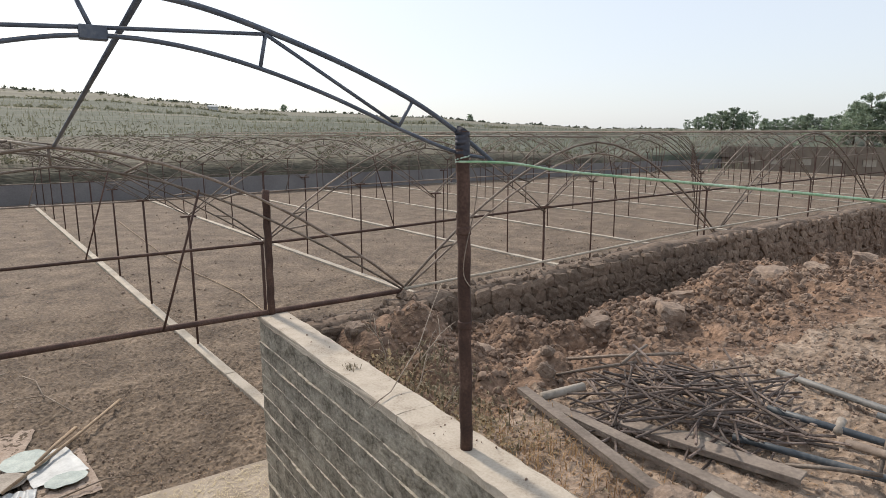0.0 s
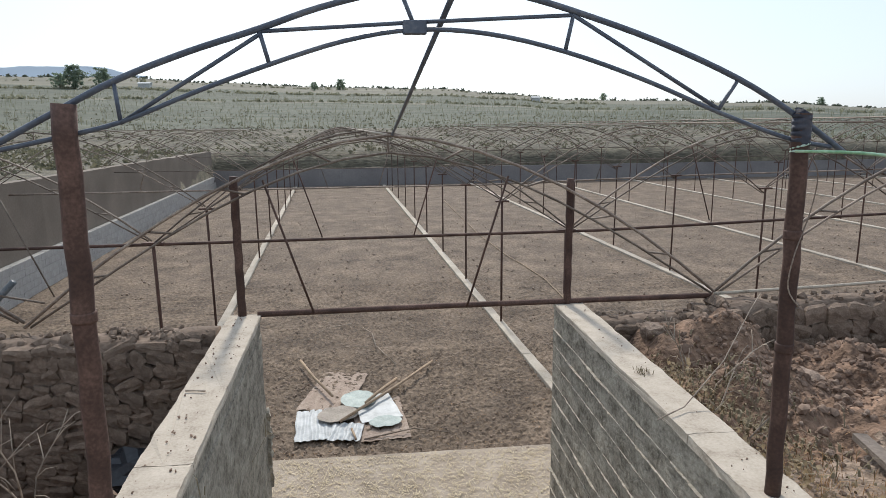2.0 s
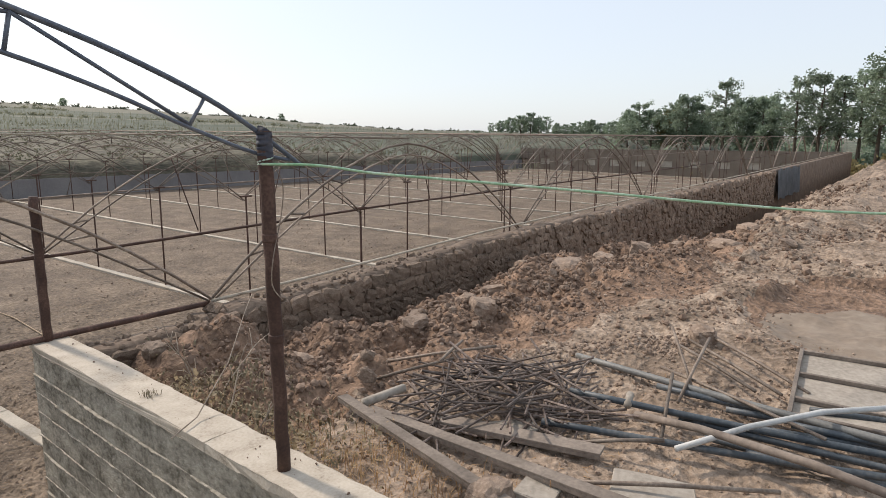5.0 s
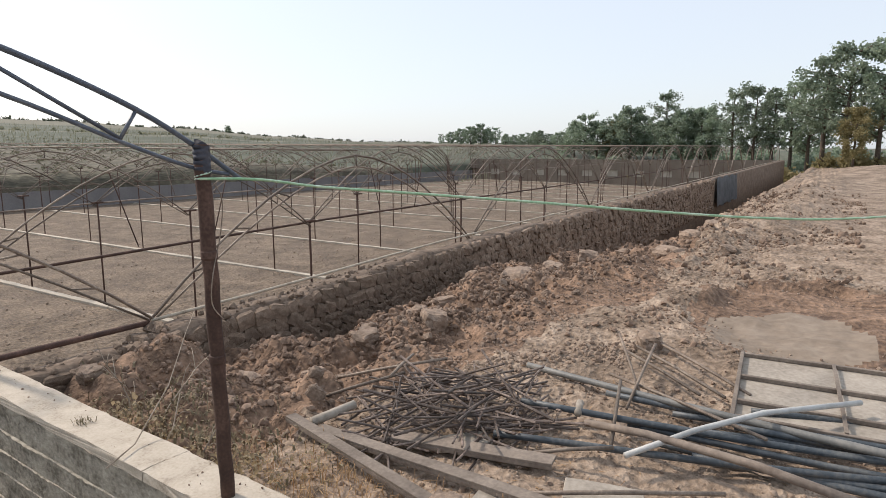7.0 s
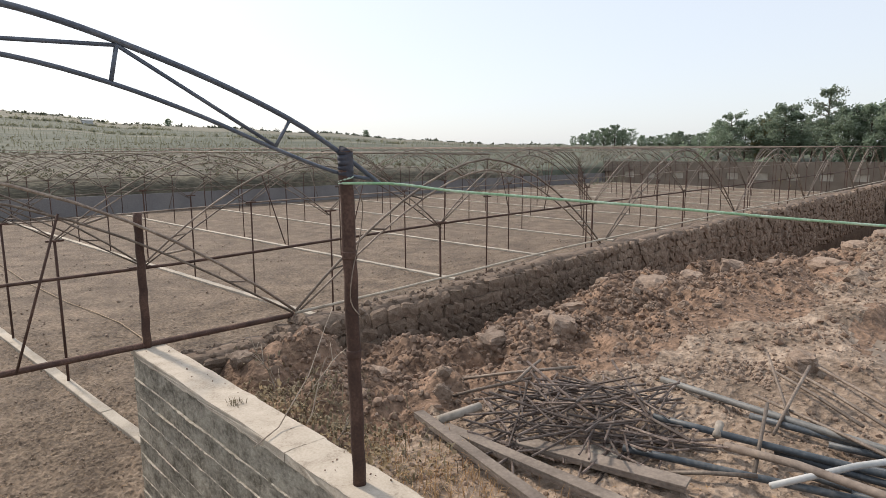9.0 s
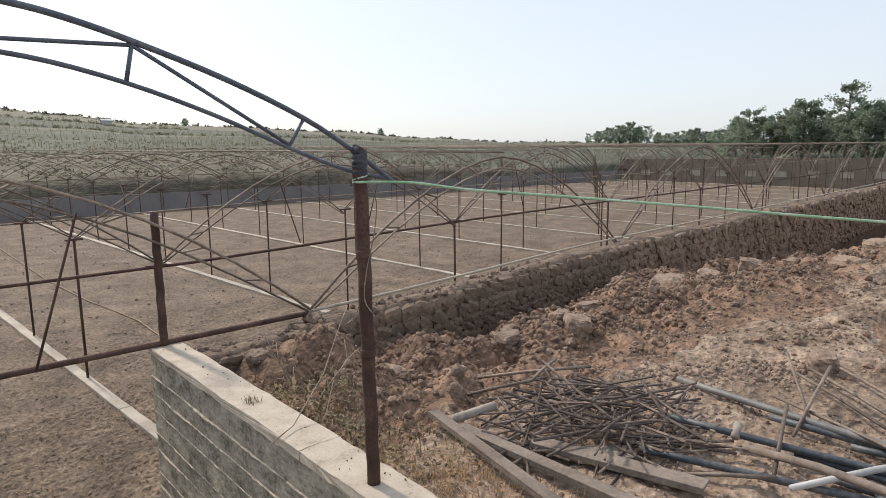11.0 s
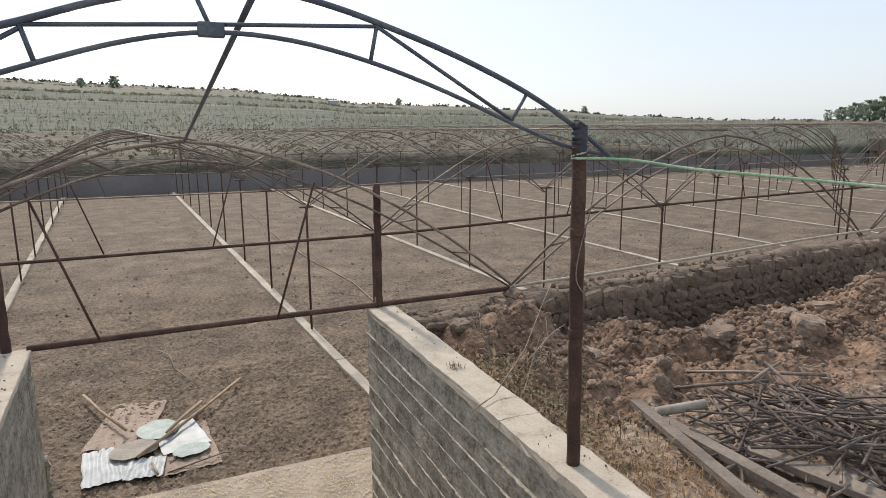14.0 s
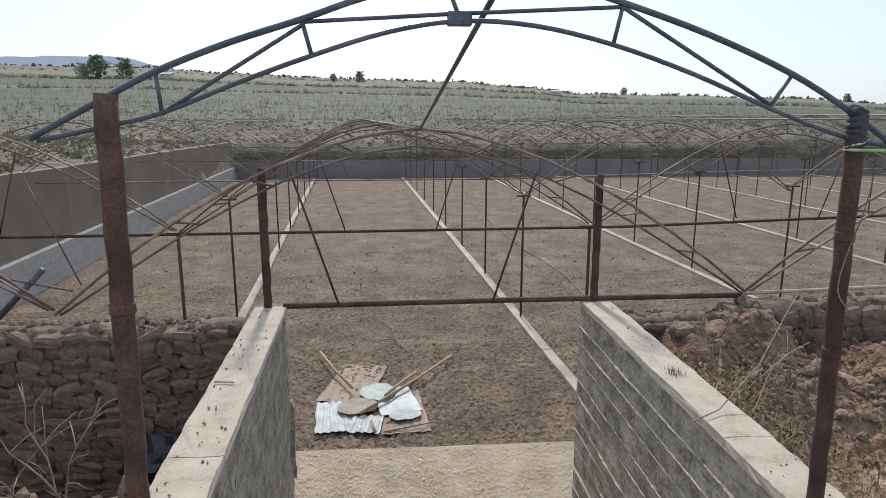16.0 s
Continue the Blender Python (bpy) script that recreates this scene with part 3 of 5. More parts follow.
for (x0, z0), (x1, z1) in (((-0.67, 2.01), (-0.1, 2.045)), ((-0.1, 2.045), (0.51, 2.075)), ((0.51, 2.08), (0.48, 1.94)), ((-0.67, 2.01), (-0.64, 1.89)),
                           ((0.51, 2.075), (1.12, 1.72)), ((-0.67, 2.0), (-1.19, 1.685)), ((1.19, 1.83), (1.12, 1.72)), ((-1.2, 1.825), (-1.19, 1.685)), ((-0.14, 2.13), (-0.1, 2.03))):
    pipe("web", [(x0, 0.02, z0), (x1, 0.02, z1)], 0.008, M_BLUESTEEL, porch, sides=6)
part("gusset", add_box(bmesh.new(), (-0.145, 0.005, 2.002), (-0.055, 0.04, 2.052), bevel=0.004), M_BLUESTEEL, porch, "dark welded gusset plate")


def wobbly(x0, y0, z0, x1, y1, z1, r, joints):
    bm = bmesh.new()
    n = 14
    tube(bm, [(x0 + (x1 - x0) * i / n + 0.004 * math.sin(2.3 * i), y0 + (y1 - y0) * i / n, z0 + (z1 - z0) * i / n) for i in range(n + 1)], r, 12)
    for s in joints:
        c = Vector((x0 + (x1 - x0) * s, y0 + (y1 - y0) * s, z0 + (z1 - z0) * s))
        tube(bm, [c + Vector((0, 0, dz)) for dz in (-0.02, -0.012, 0.012, 0.02)], r * 1.12, 12)
    bmesh.ops.recalc_face_normals(bm, faces=bm.faces)
    return bm


part("near_post", wobbly(1.5, 0.0, -0.02, 1.468, 0.0, 1.70, 0.034, (0.42, 0.71)), M_RUST, porch, "reddish rusty pipe post", True)
part("paint_band", wobbly(1.4705, 0.0, 1.575, 1.468, 0.0, 1.703, 0.0362, ()), material("dark_paint", ((0.025, 0.028, 0.042), (0.042, 0.046, 0.064), (0.08, 0.075, 0.085)), 9, 0.6, 0.1, bump=0.3, fine=60), porch, "dark blue paint at the post head", True)
part("near_post", wobbly(-1.415, 0.0, -0.02, -1.375, 0.0, 1.755, 0.042, (0.55,)), M_RUST, porch, "reddish rusty pipe post", True)
part("end_post", wobbly(1.505, 3.21, -0.02, 1.508, 3.21, 1.20, 0.036, ()), M_RUST, porch, "dark rusty pipe post", True)
part("end_post", wobbly(-1.556, 3.19, -0.02, -1.552, 3.21, 1.27, 0.038, ()), M_RUST, porch, "dark rusty pipe post", True)
pipe("ridge_pipe", [(0.055, -0.15, 2.17), (-0.15, 3.2, 1.6)], 0.0125, M_BLUESTEEL, porch, sides=8)

# ---- cable from the porch post ----
coil = [(1.47 + 0.033 * math.cos(a * 0.6), 0.033 * math.sin(a * 0.6), 1.53 + 0.0022 * a + 0.008 * math.sin(a * 0.37)) for a in range(24)]
tagged(pipe("cable_coil", coil, 0.005, material("pale_cable", ((0.3, 0.42, 0.33), (0.42, 0.54, 0.45), (0.52, 0.62, 0.54)), 6, 0.5, bump=0.1), sides=6), "pale green cable wound round the porch post", "cable")
tagged(pipe("loose_wire", flowing([(1.5, -0.03, 1.53), (1.54, -0.03, 1.45), (1.53, -0.02, 1.3), (1.46, -0.045, 1.12), (1.45, -0.04, 0.98), (1.5, -0.045, 0.9)]), 0.003, M_STEEL, sides=5), "thin loose wire hanging down the porch post", "wire")
cable = pipe("cable", flowing([(1.43, -0.03, 1.55), (1.75, -0.05, 1.535), (2.3, 0.1, 1.47), (3.0, 0.0, 1.40), (4, -0.5, 1.29), (5, -1.0, 1.175), (6.5, -1.7, 1.025), (8, -2.4, 0.935), (11, -3.6, 0.86), (16, -6, 0.88)], 6), 0.0058,
             material("green_cable", ((0.15, 0.35, 0.17), (0.31, 0.5, 0.31), (0.62, 0.72, 0.58)), 4, 0.5, bump=0.1), taper=2.5)
tagged(cable, "pale green cable strung from the porch post", "cable")

# pale bar along the inner edge of the long wall's top
bar_pts = [lattice(0.0 + 78 * i / 60, -0.03) + Vector((0, 0, 0.025)) for i in range(61)]
tagged(pipe("sill_bar", bar_pts, 0.017, M_COPING, sides=6), "pale dusty sill bar along the wall top", "bar")


# ---- scatter helpers ----
ICO_V, ICO_F = [], []
_b = bmesh.new()
bmesh.ops.create_icosphere(_b, subdivisions=1, radius=1)
ICO_V = np.array([v.co[:] for v in _b.verts])
ICO_F = np.array([[v.index for v in f.verts] for f in _b.faces])
_b.free()
rng = np.random.default_rng(7)


def turns(n):
    """n random turns as 3 x 3 arrays."""
    q = rng.normal(size=(n, 4))
    q /= np.linalg.norm(q, axis=1)[:, None]
    w, x, y, z = q.T
    return np.stack([np.stack([1 - 2 * (y * y + z * z), 2 * (x * y - z * w), 2 * (x * z + y * w)], -1),
                     np.stack([2 * (x * y + z * w), 1 - 2 * (x * x + z * z), 2 * (y * z - x * w)], -1),
                     np.stack([2 * (x * z - y * w), 2 * (y * z + x * w), 1 - 2 * (x * x + y * y)], -1)], 1)


def joined(name, verts, faces, mat, smooth=False):
    me = bpy.data.meshes.new(name)
    me.from_pydata(verts.tolist(), [], faces.tolist())
    me.materials.append(mat)
    if smooth:
        me.polygons.foreach_set("use_smooth", [True] * len(faces))
    me.update()
    return new(name, me)


def clods(name, places, sizes, mat, label, category):
    """Many lumps of earth or stone as one object."""
    n = len(places)
    v = ICO_V[None] * (1 + 0.27 * rng.uniform(-1, 1, (n, len(ICO_V), 1))) * (sizes[:, None, None] * rng.uniform(0.6, 1.2, (n, 1, 3)))
    v = np.einsum("nij,nkj->nki", turns(n), v) + places[:, None]
    f = ICO_F[None] + (np.arange(n) * len(ICO_V))[:, None, None]
    return tagged(joined(name, v.reshape(-1, 3), f.reshape(-1, 3), mat), label, category, kind="stuff")


def rock_mesh(name, seed, mat, cuts=2, square=0.5):
    bm = bmesh.new()
    bmesh.ops.create_cube(bm, size=1)
    bmesh.ops.subdivide_edges(bm, edges=list(bm.edges), cuts=cuts, use_grid_fill=True)
    for v in bm.verts:
        s = v.co.normalized() * 0.62
        v.co = v.co.lerp(s, square) * (1 + 0.26 * noise.noise(v.co * 2.3 + Vector((seed * 3.1, seed, 0)))) + 0.07 * noise.noise_vector(v.co * 5 + Vector((seed, 0, seed)))
    me = bpy.data.meshes.new(name)
    bm.to_mesh(me)
    bm.free()
    me.materials.append(mat)
    return me


def yard_z(x, y):
    return ground_z(x, y)


def leaf_material(name, colours):
    """Leaves that let some of the light through."""
    m = material(name, colours, 1.2, 0.7, bump=0.0, fine=9, spread=0.2)
    n, l = m.node_tree.nodes, m.node_tree.links
    b = n["Principled BSDF"]
    tr, mix = n.new("ShaderNodeBsdfTranslucent"), n.new("ShaderNodeMixShader")
    mix.inputs["Fac"].default_value = 0.5
    l.new(b.inputs["Base Color"].links[0].from_socket, tr.inputs["Color"])
    l.new(b.outputs["BSDF"], mix.inputs[1])
    l.new(tr.outputs["BSDF"], mix.inputs[2])
    l.new(mix.outputs["Shader"], n["Material Output"].inputs["Surface"])
    return m


M_CLOD = material("earth_clod", ((0.12, 0.079, 0.056), (0.21, 0.144, 0.104), (0.33, 0.24, 0.178)), 2.0, 0.95, bump=0.6, fine=25, spread=0.25, bump_dist=0.02)
M_BEDCLOD = material("bed_clod", ((0.2, 0.148, 0.11), (0.3, 0.228, 0.172), (0.4, 0.31, 0.238)), 3, 0.95, bump=0.4, fine=25)
M_ROCK = material("pale_rock", ((0.15, 0.105, 0.078), (0.25, 0.183, 0.136), (0.37, 0.285, 0.22)), 4, 0.92, bump=0.7, fine=25, spread=0.2, bump_dist=0.02)
# paler and greyer than foliage: the haze over far trees is in the colour
M_LEAF_HAZED = leaf_material("leaf", ((0.18, 0.235, 0.165), (0.25, 0.31, 0.22), (0.33, 0.385, 0.29)))
M_LEAF_DRY = leaf_material("yellowing_leaf", ((0.22, 0.2, 0.1), (0.3, 0.26, 0.13), (0.37, 0.31, 0.17)))
M_BARK = material("bark", ((0.06, 0.045, 0.035), (0.11, 0.085, 0.065), (0.17, 0.14, 0.11)), 5, 0.95, bump=0.8, fine=30)
M_GRASS = material("dry_grass", ((0.2, 0.108, 0.048), (0.34, 0.2, 0.092), (0.48, 0.32, 0.17)), 3, 0.85, bump=0.0, fine=15)
M_STRAW = material("pale_straw", ((0.4, 0.32, 0.19), (0.52, 0.43, 0.28), (0.62, 0.53, 0.37)), 9, 0.8, bump=0.0, fine=15)
M_WEED = material("weed", ((0.1, 0.08, 0.045), (0.18, 0.145, 0.085), (0.28, 0.23, 0.15)), 5, 0.85, bump=0.0, fine=15)
M_DARKPIPE = material("dark_pipe", ((0.028, 0.036, 0.044), (0.055, 0.068, 0.08), (0.15, 0.152, 0.148)), 3, 0.5, 0.0, bump=0.15, fine=40, spread=0.15)
M_PALEPIPE = material("pale_pipe", ((0.34, 0.34, 0.325), (0.45, 0.45, 0.435), (0.54, 0.54, 0.52)), 5, 0.5, 0.0, bump=0.1, fine=40)
M_GREYPIPE = material("grey_pipe", ((0.09, 0.092, 0.088), (0.15, 0.15, 0.143), (0.23, 0.22, 0.2)), 3, 0.55, 0.0, bump=0.15, fine=40)
M_POLE = material("brown_pole", ((0.13, 0.1, 0.08), (0.2, 0.16, 0.13), (0.29, 0.235, 0.19)), 6, 0.85, bump=0.4, fine=40)
M_ANGLE = material("weathered_plank", ((0.1, 0.078, 0.062), (0.18, 0.145, 0.117), (0.28, 0.23, 0.187)), 4, 0.8, 0.0, bump=0.3, fine=40, spread=0.15)
M_SHEETTAN = material("tan_sheet", ((0.22, 0.19, 0.155), (0.33, 0.288, 0.24), (0.42, 0.372, 0.315)), 3, 0.88, bump=0.3, fine=30, grain=0.5)
M_TIN = material("zinc_sheet", ((0.3, 0.315, 0.315), (0.44, 0.46, 0.46), (0.54, 0.56, 0.56)), 5, 0.6, 0.05, bump=0.15, fine=30, grain=0.3)
M_TEAL = material("greenish_disc", ((0.17, 0.215, 0.2), (0.26, 0.315, 0.3), (0.36, 0.41, 0.385)), 6, 0.6, 0.1, bump=0.2, fine=35)
M_CARD = material("brown_board", ((0.22, 0.16, 0.12), (0.33, 0.255, 0.2), (0.45, 0.365, 0.295)), 6, 0.9, bump=0.4, fine=30, grain=0.5)
M_STICK = material("peeled_stick", ((0.22, 0.15, 0.095), (0.34, 0.25, 0.165), (0.44, 0.34, 0.24)), 8, 0.85, bump=0.3, fine=50)
M_TWIG = material("dry_twig", ((0.2, 0.155, 0.115), (0.32, 0.26, 0.2), (0.44, 0.37, 0.295)), 8, 0.9, bump=0.3, fine=50, spread=0.2)
M_TARP = material("blue_sheet", ((0.13, 0.145, 0.165), (0.2, 0.215, 0.235), (0.28, 0.295, 0.31)), 2, 0.7, bump=0.3, fine=12)
M_OPENING_LIGHT = material("opening_light", ((0.3, 0.27, 0.22), (0.38, 0.345, 0.285), (0.46, 0.42, 0.35)), 2, 0.7, bump=0.1, fine=12)

M_ROD = material("rusty_rod", ((0.055, 0.039, 0.032), (0.135, 0.1, 0.082), (0.3, 0.238, 0.198)), 6, 0.55, 0.2, bump=0.25, fine=60, spread=0.5)

# ---- rods, pipes and planks dumped in the yard ----
rod_meshes = []
for i in range(7):
    bm = bmesh.new()
    bend = 0.003 * (i % 4) * (1 if i % 2 else -1)
    tube(bm, [(-0.5 + t / 6, bend * (1 - (2 * t / 6 - 1) ** 2), 0.003 * math.sin(t + i)) for t in range(7)], 0.0078 + 0.0011 * (i % 3), 6)
    bmesh.ops.recalc_face_normals(bm, faces=bm.faces)
    me = bpy.data.meshes.new("scrap_rod")
    bm.to_mesh(me)
    bm.free()
    me.materials.append(M_ROD)
    rod_meshes.append(me)
pile = random.Random(5)
for i in range(135):
    a, r = pile.uniform(0, 2 * math.pi), math.sqrt(pile.random())
    x, y = 3.22 + 0.62 * r * math.cos(a) - 0.12 * r * math.sin(a), -0.22 + 0.6 * r * math.sin(a)
    lift = 0.2 * (1 - r * r) * pile.random()
    ob = new("scrap_rod", rod_meshes[i % 7])
    size = pile.uniform(0.5, 1.1) * (1 - 0.25 * r)
    ob.matrix_basis = Matrix.Translation((x, y, -0.17 + 0.03 + lift + 0.05 * (1 - r))) @ Matrix.Rotation(pile.uniform(0, 6.3), 4, "Z") @ Matrix.Rotation(pile.gauss(0, 0.26) * (1.25 - r), 4, "Y")
    ob.scale = (size, size ** 0.3, size ** 0.3)
    tagged(ob, "short rusty steel rod in a tangled scrap pile", "rod", "scrap rods")
for (x0, y0, z0), (x1, y1, z1) in (((3.1, 0.95, -0.12), (3.5, 0.05, 0.12)), ((2.75, 0.9, -0.2), (3.3, 0.3, 0.02)), ((3.6, 0.45, 0.05), (3.0, 0.2, 0.1)), ((4.6, -0.9, 0.2), (4.1, -1.25, -0.12)),
                               ((4.75, -1.15, 0.12), (3.9, -1.2, -0.12)), ((5.1, -0.9, -0.04), (4.4, -1.75, -0.08)), ((5.3, -1.0, -0.02), (4.5, -1.9, -0.06)), ((4.95, -0.85, -0.05), (4.3, -1.6, -0.06)),
                               ((4.4, -0.9, -0.08), (3.7, -2.1, -0.02)), ((3.9, -1.15, 0.08), (3.3, -1.3, -0.12)), ((2.9, -0.9, -0.12), (3.05, -1.4, 0.0)), ((2.4, -1.0, -0.1), (3.0, -2.0, -0.06))):
    tagged(pipe("loose_rod", [(x0, y0, z0), ((x0 + x1) / 2, (y0 + y1) / 2, (z0 + z1) / 2 + 0.01), (x1, y1, z1)], 0.012, M_STEEL, sides=6), "long thin rusty rod lying over the scrap", "rod", "loose rods")

for x0, y0, z0, x1, y1, z1, r, mat in ((4.32, -0.22, -0.12, 3.75, -2.95, 0.03, 0.025, M_GREYPIPE), (2.97, -0.66, -0.08, 3.72, -2.95, -0.06, 0.021, M_DARKPIPE), (3.46, -0.6, -0.05, 3.9, -2.95, -0.05, 0.022, M_DARKPIPE),
                                       (4.05, -1.0, -0.1, 4.15, -3.2, -0.07, 0.022, M_DARKPIPE), (3.62, -1.3, -0.1, 3.8, -3.1, -0.09, 0.021, M_DARKPIPE), (3.95, -1.5, -0.1, 4.4, -3.3, -0.1, 0.021, M_DARKPIPE),
                                       (3.5, -1.5, -0.12, 3.55, -3.0, -0.1, 0.022, M_DARKPIPE), (4.2, -1.95, -0.06, 4.7, -3.3, -0.06, 0.021, M_DARKPIPE), (3.75, -1.75, -0.09, 4.25, -3.3, -0.06, 0.022, M_DARKPIPE), (3.4, -1.75, -0.1, 3.72, -3.2, -0.08, 0.021, M_DARKPIPE), (3.85, -1.9, -0.05, 4.05, -3.3, -0.02, 0.022, M_DARKPIPE), (4.35, -2.05, -0.1, 4.9, -3.2, -0.1, 0.022, M_DARKPIPE)):
    n = 8
    pts = [(x0 + (x1 - x0) * i / n, y0 + (y1 - y0) * i / n + 0.012 * math.sin(i), z0 + (z1 - z0) * i / n - 0.015 * math.sin(math.pi * i / n)) for i in range(n + 1)]
    tagged(pipe("plastic_pipe", pts, r, mat, sides=12), "grey plastic pipe lying on the ground" if mat == M_GREYPIPE else "dark blue-grey plastic pipe lying on the ground", "pipe", "plastic pipes")
tagged(pipe("pale_pipe", [(3.13, -1.44, -0.07), (3.5, -1.74, 0.02), (3.9, -2.05, 0.06), (4.55, -2.55, 0.02)], 0.018, M_PALEPIPE, sides=12), "pale grey plastic pipe lying across dark pipes", "pipe")
tagged(pipe("pole", [(3.44, -1.08, -0.08), (3.35, -1.5, -0.01), (3.2, -2.1, 0.04), (3.05, -2.6, 0.05)], 0.024, M_POLE, sides=10), "brown wooden pole lying on the pipes", "pole")
tagged(pipe("pipe_stub", [(2.5, 0.47, -0.12), (2.84, 0.4, -0.1)], 0.032, M_SHEETTAN, sides=12), "short pale length of clay pipe", "pipe")
tagged(pipe("pipe_stub", [(3.5, -1.0, -0.06), (3.64, -0.96, -0.04)], 0.026, M_SHEETTAN, sides=12), "short pale length of clay pipe", "pipe")


def angle_bar(x0, y0, z0, x1, y1, z1, w, roll=0.0):
    a, b = Vector((x0, y0, z0)), Vector((x1, y1, z1))
    m = look(a, b) @ Matrix.Rotation(roll, 4, "Z")
    bm = bmesh.new()
    n = (b - a).length
    add_box(bm, (-w / 2, -0.008, -n), (w / 2, 0.008, 0), m, 0.002)
    add_box(bm, (w / 2 - 0.012, -0.032, -n), (w / 2, -0.0085, 0), m, 0.002)
    return tagged(part("channel_bar", bm, M_ANGLE), "weathered grey-brown folded steel channel on the ground", "channel", "channel bars")


angle_bar(2.5, 0.68, -0.125, 2.08, -1.0, -0.08, 0.08)
angle_bar(2.5, 0.42, -0.14, 2.42, -1.5, -0.06, 0.09)
angle_bar(2.66, -0.08, -0.12, 2.86, -1.12, -0.08, 0.12)

panel = group_of("sheet_panel", "tan sheet panel with dark steel ribs lying on the ground", "panel", at=(4.74, -2.44, -0.065))
turn = Matrix.Rotation(radians(6), 4, "Z") @ Matrix.Rotation(radians(-3.3), 4, "Y")
part("sheet", add_box(bmesh.new(), (-0.62, -0.8, 0.0), (0.62, 0.66, 0.01), turn), M_SHEETTAN, panel)
for x in (-0.62, -0.36, 0.1, 0.59):
    part("rib", add_box(bmesh.new(), (x, -0.8, 0.012), (x + 0.03, 0.66, 0.045), turn, 0.004), M_ANGLE, panel)
part("edge_bar", add_box(bmesh.new(), (-0.64, 0.64, -0.01), (0.64, 0.67, 0.05), turn, 0.004), M_ANGLE, panel)
part("strap", add_box(bmesh.new(), (-0.6, 0.0, 0.047), (0.6, 0.025, 0.055), turn, 0.002), M_ANGLE, panel)

for x, y, sx, sy, rz in ((2.62, -1.5, 0.5, 0.42, 20), (2.85, -0.5, 0.35, 0.16, -40), (2.35, -1.0, 0.22, 0.2, 10)):
    bm = add_box(bmesh.new(), (-sx / 2, -sy / 2, 0), (sx / 2, sy / 2, 0.035), bevel=0.006)
    bmesh.ops.subdivide_edges(bm, edges=list(bm.edges), cuts=2)
    ob = part("concrete_plate", roughen(bm, 0.01, 6, x), M_SHEETTAN)
    ob.matrix_basis = Matrix.Translation((x, y, -0.15)) @ Matrix.Rotation(radians(rz), 4, "Z") @ Matrix.Rotation(0.04, 4, "X")
    tagged(ob, "flat pale broken concrete plate on the earth", "plate", "concrete plates")

# ---- stones and clods ----
rocks = [rock_mesh("rock", s, M_ROCK, 5, 0.5) for s in range(6)]
for i, (x, y, z, sx, sy, sz, rz) in enumerate(((7.4, 1.5, 0.12, 0.56, 0.38, 0.27, 20), (3.07, 1.95, -0.2, 0.26, 0.22, 0.2, 10), (5.0, 1.25, -0.02, 0.3, 0.25, 0.22, 50), (4.25, 1.55, -0.05, 0.26, 0.2, 0.17, 0), (6.4, 2.0, 0.06, 0.5, 0.25, 0.16, -15),
                                              (5.3, -0.95, 0.0, 0.26, 0.18, 0.17, 30), (2.13, -0.85, -0.06, 0.2, 0.18, 0.18, 0), (7.1, 2.0, 0.08, 0.3, 0.2, 0.18, 60), (8.6, 1.5, 0.08, 0.32, 0.26, 0.2, 5), (9.3, 1.2, 0.15, 0.3, 0.3, 0.25, 25),
                                              (10.3, 0.9, 0.15, 0.3, 0.25, 0.2, 70), (5.6, 1.9, 0.08, 0.28, 0.2, 0.2, 15), (12.4, 0.3, 0.25, 0.4, 0.3, 0.22, 40), (13.6, -0.4, 0.2, 0.36, 0.3, 0.2, 80), (2.1, 2.6, -0.36, 0.17, 0.14, 0.13, 0), (11.0, -0.6, 0.1, 0.32, 0.25, 0.18, 12),
                                              (4.7, 1.9, 0.06, 0.4, 0.2, 0.14, 33), (3.5, 1.5, -0.15, 0.2, 0.16, 0.14, 3), (9.9, 0.1, 0.1, 0.4, 0.3, 0.2, 66), (15, 0.4, 0.3, 0.5, 0.35, 0.25, 12))):
    ob = new("rock", rocks[i % 6])
    ob.matrix_basis = Matrix.Translation((x, y, yard_z(x, y) + (0.38 if sx > 0.5 else 0.22) * sz)) @ Matrix.Rotation(radians(rz), 4, "Z") @ Matrix.Rotation(0.2 * math.sin(i), 4, "X")
    ob.scale = (sx, sy, sz)
    tagged(ob, "pale dusty lump of rock on the earth mound", "rock", "rocks")


lumps = random.Random(77)
for i in range(130):
    x = 2.3 + 9.5 * lumps.random() ** 1.2
    y = 1.45 - 0.09 * max(0, x - 6) + lumps.gauss(0, 0.42)
    if to_lattice(x, y)[1] > -0.7 or y < 0.2:
        continue
    ob = new("clod", rocks[lumps.randrange(6)])
    k = 0.03 + 0.07 * lumps.random() ** 2
    ob.matrix_basis = Matrix.Translation((x, y, yard_z(x, y) + 0.2 * k)) @ Euler((lumps.uniform(0, 6), lumps.uniform(0, 6), lumps.uniform(0, 6))).to_matrix().to_4x4()
    ob.scale = (k * lumps.uniform(0.8, 1.4), k, k * lumps.uniform(0.6, 1.0))
    tagged(ob, "lump of dry brown earth on the heap", "clod", "clods on the heap")


def strew(n, box, keep, smin, smax, name, mat, label, zf=yard_z, power=2.5):
    out, sizes = [], []
    pick = random.Random(n)
    while len(out) < n:
        x, y = pick.uniform(box[0], box[1]), pick.uniform(box[2], box[3])
        if pick.random() < keep(x, y):
            s = smin + (smax - smin) * pick.random() ** power
            out.append((x, y, zf(x, y) + 0.3 * s))
            sizes.append(s)
    return clods(name, np.array(out), np.array(sizes), mat, label, "clods")


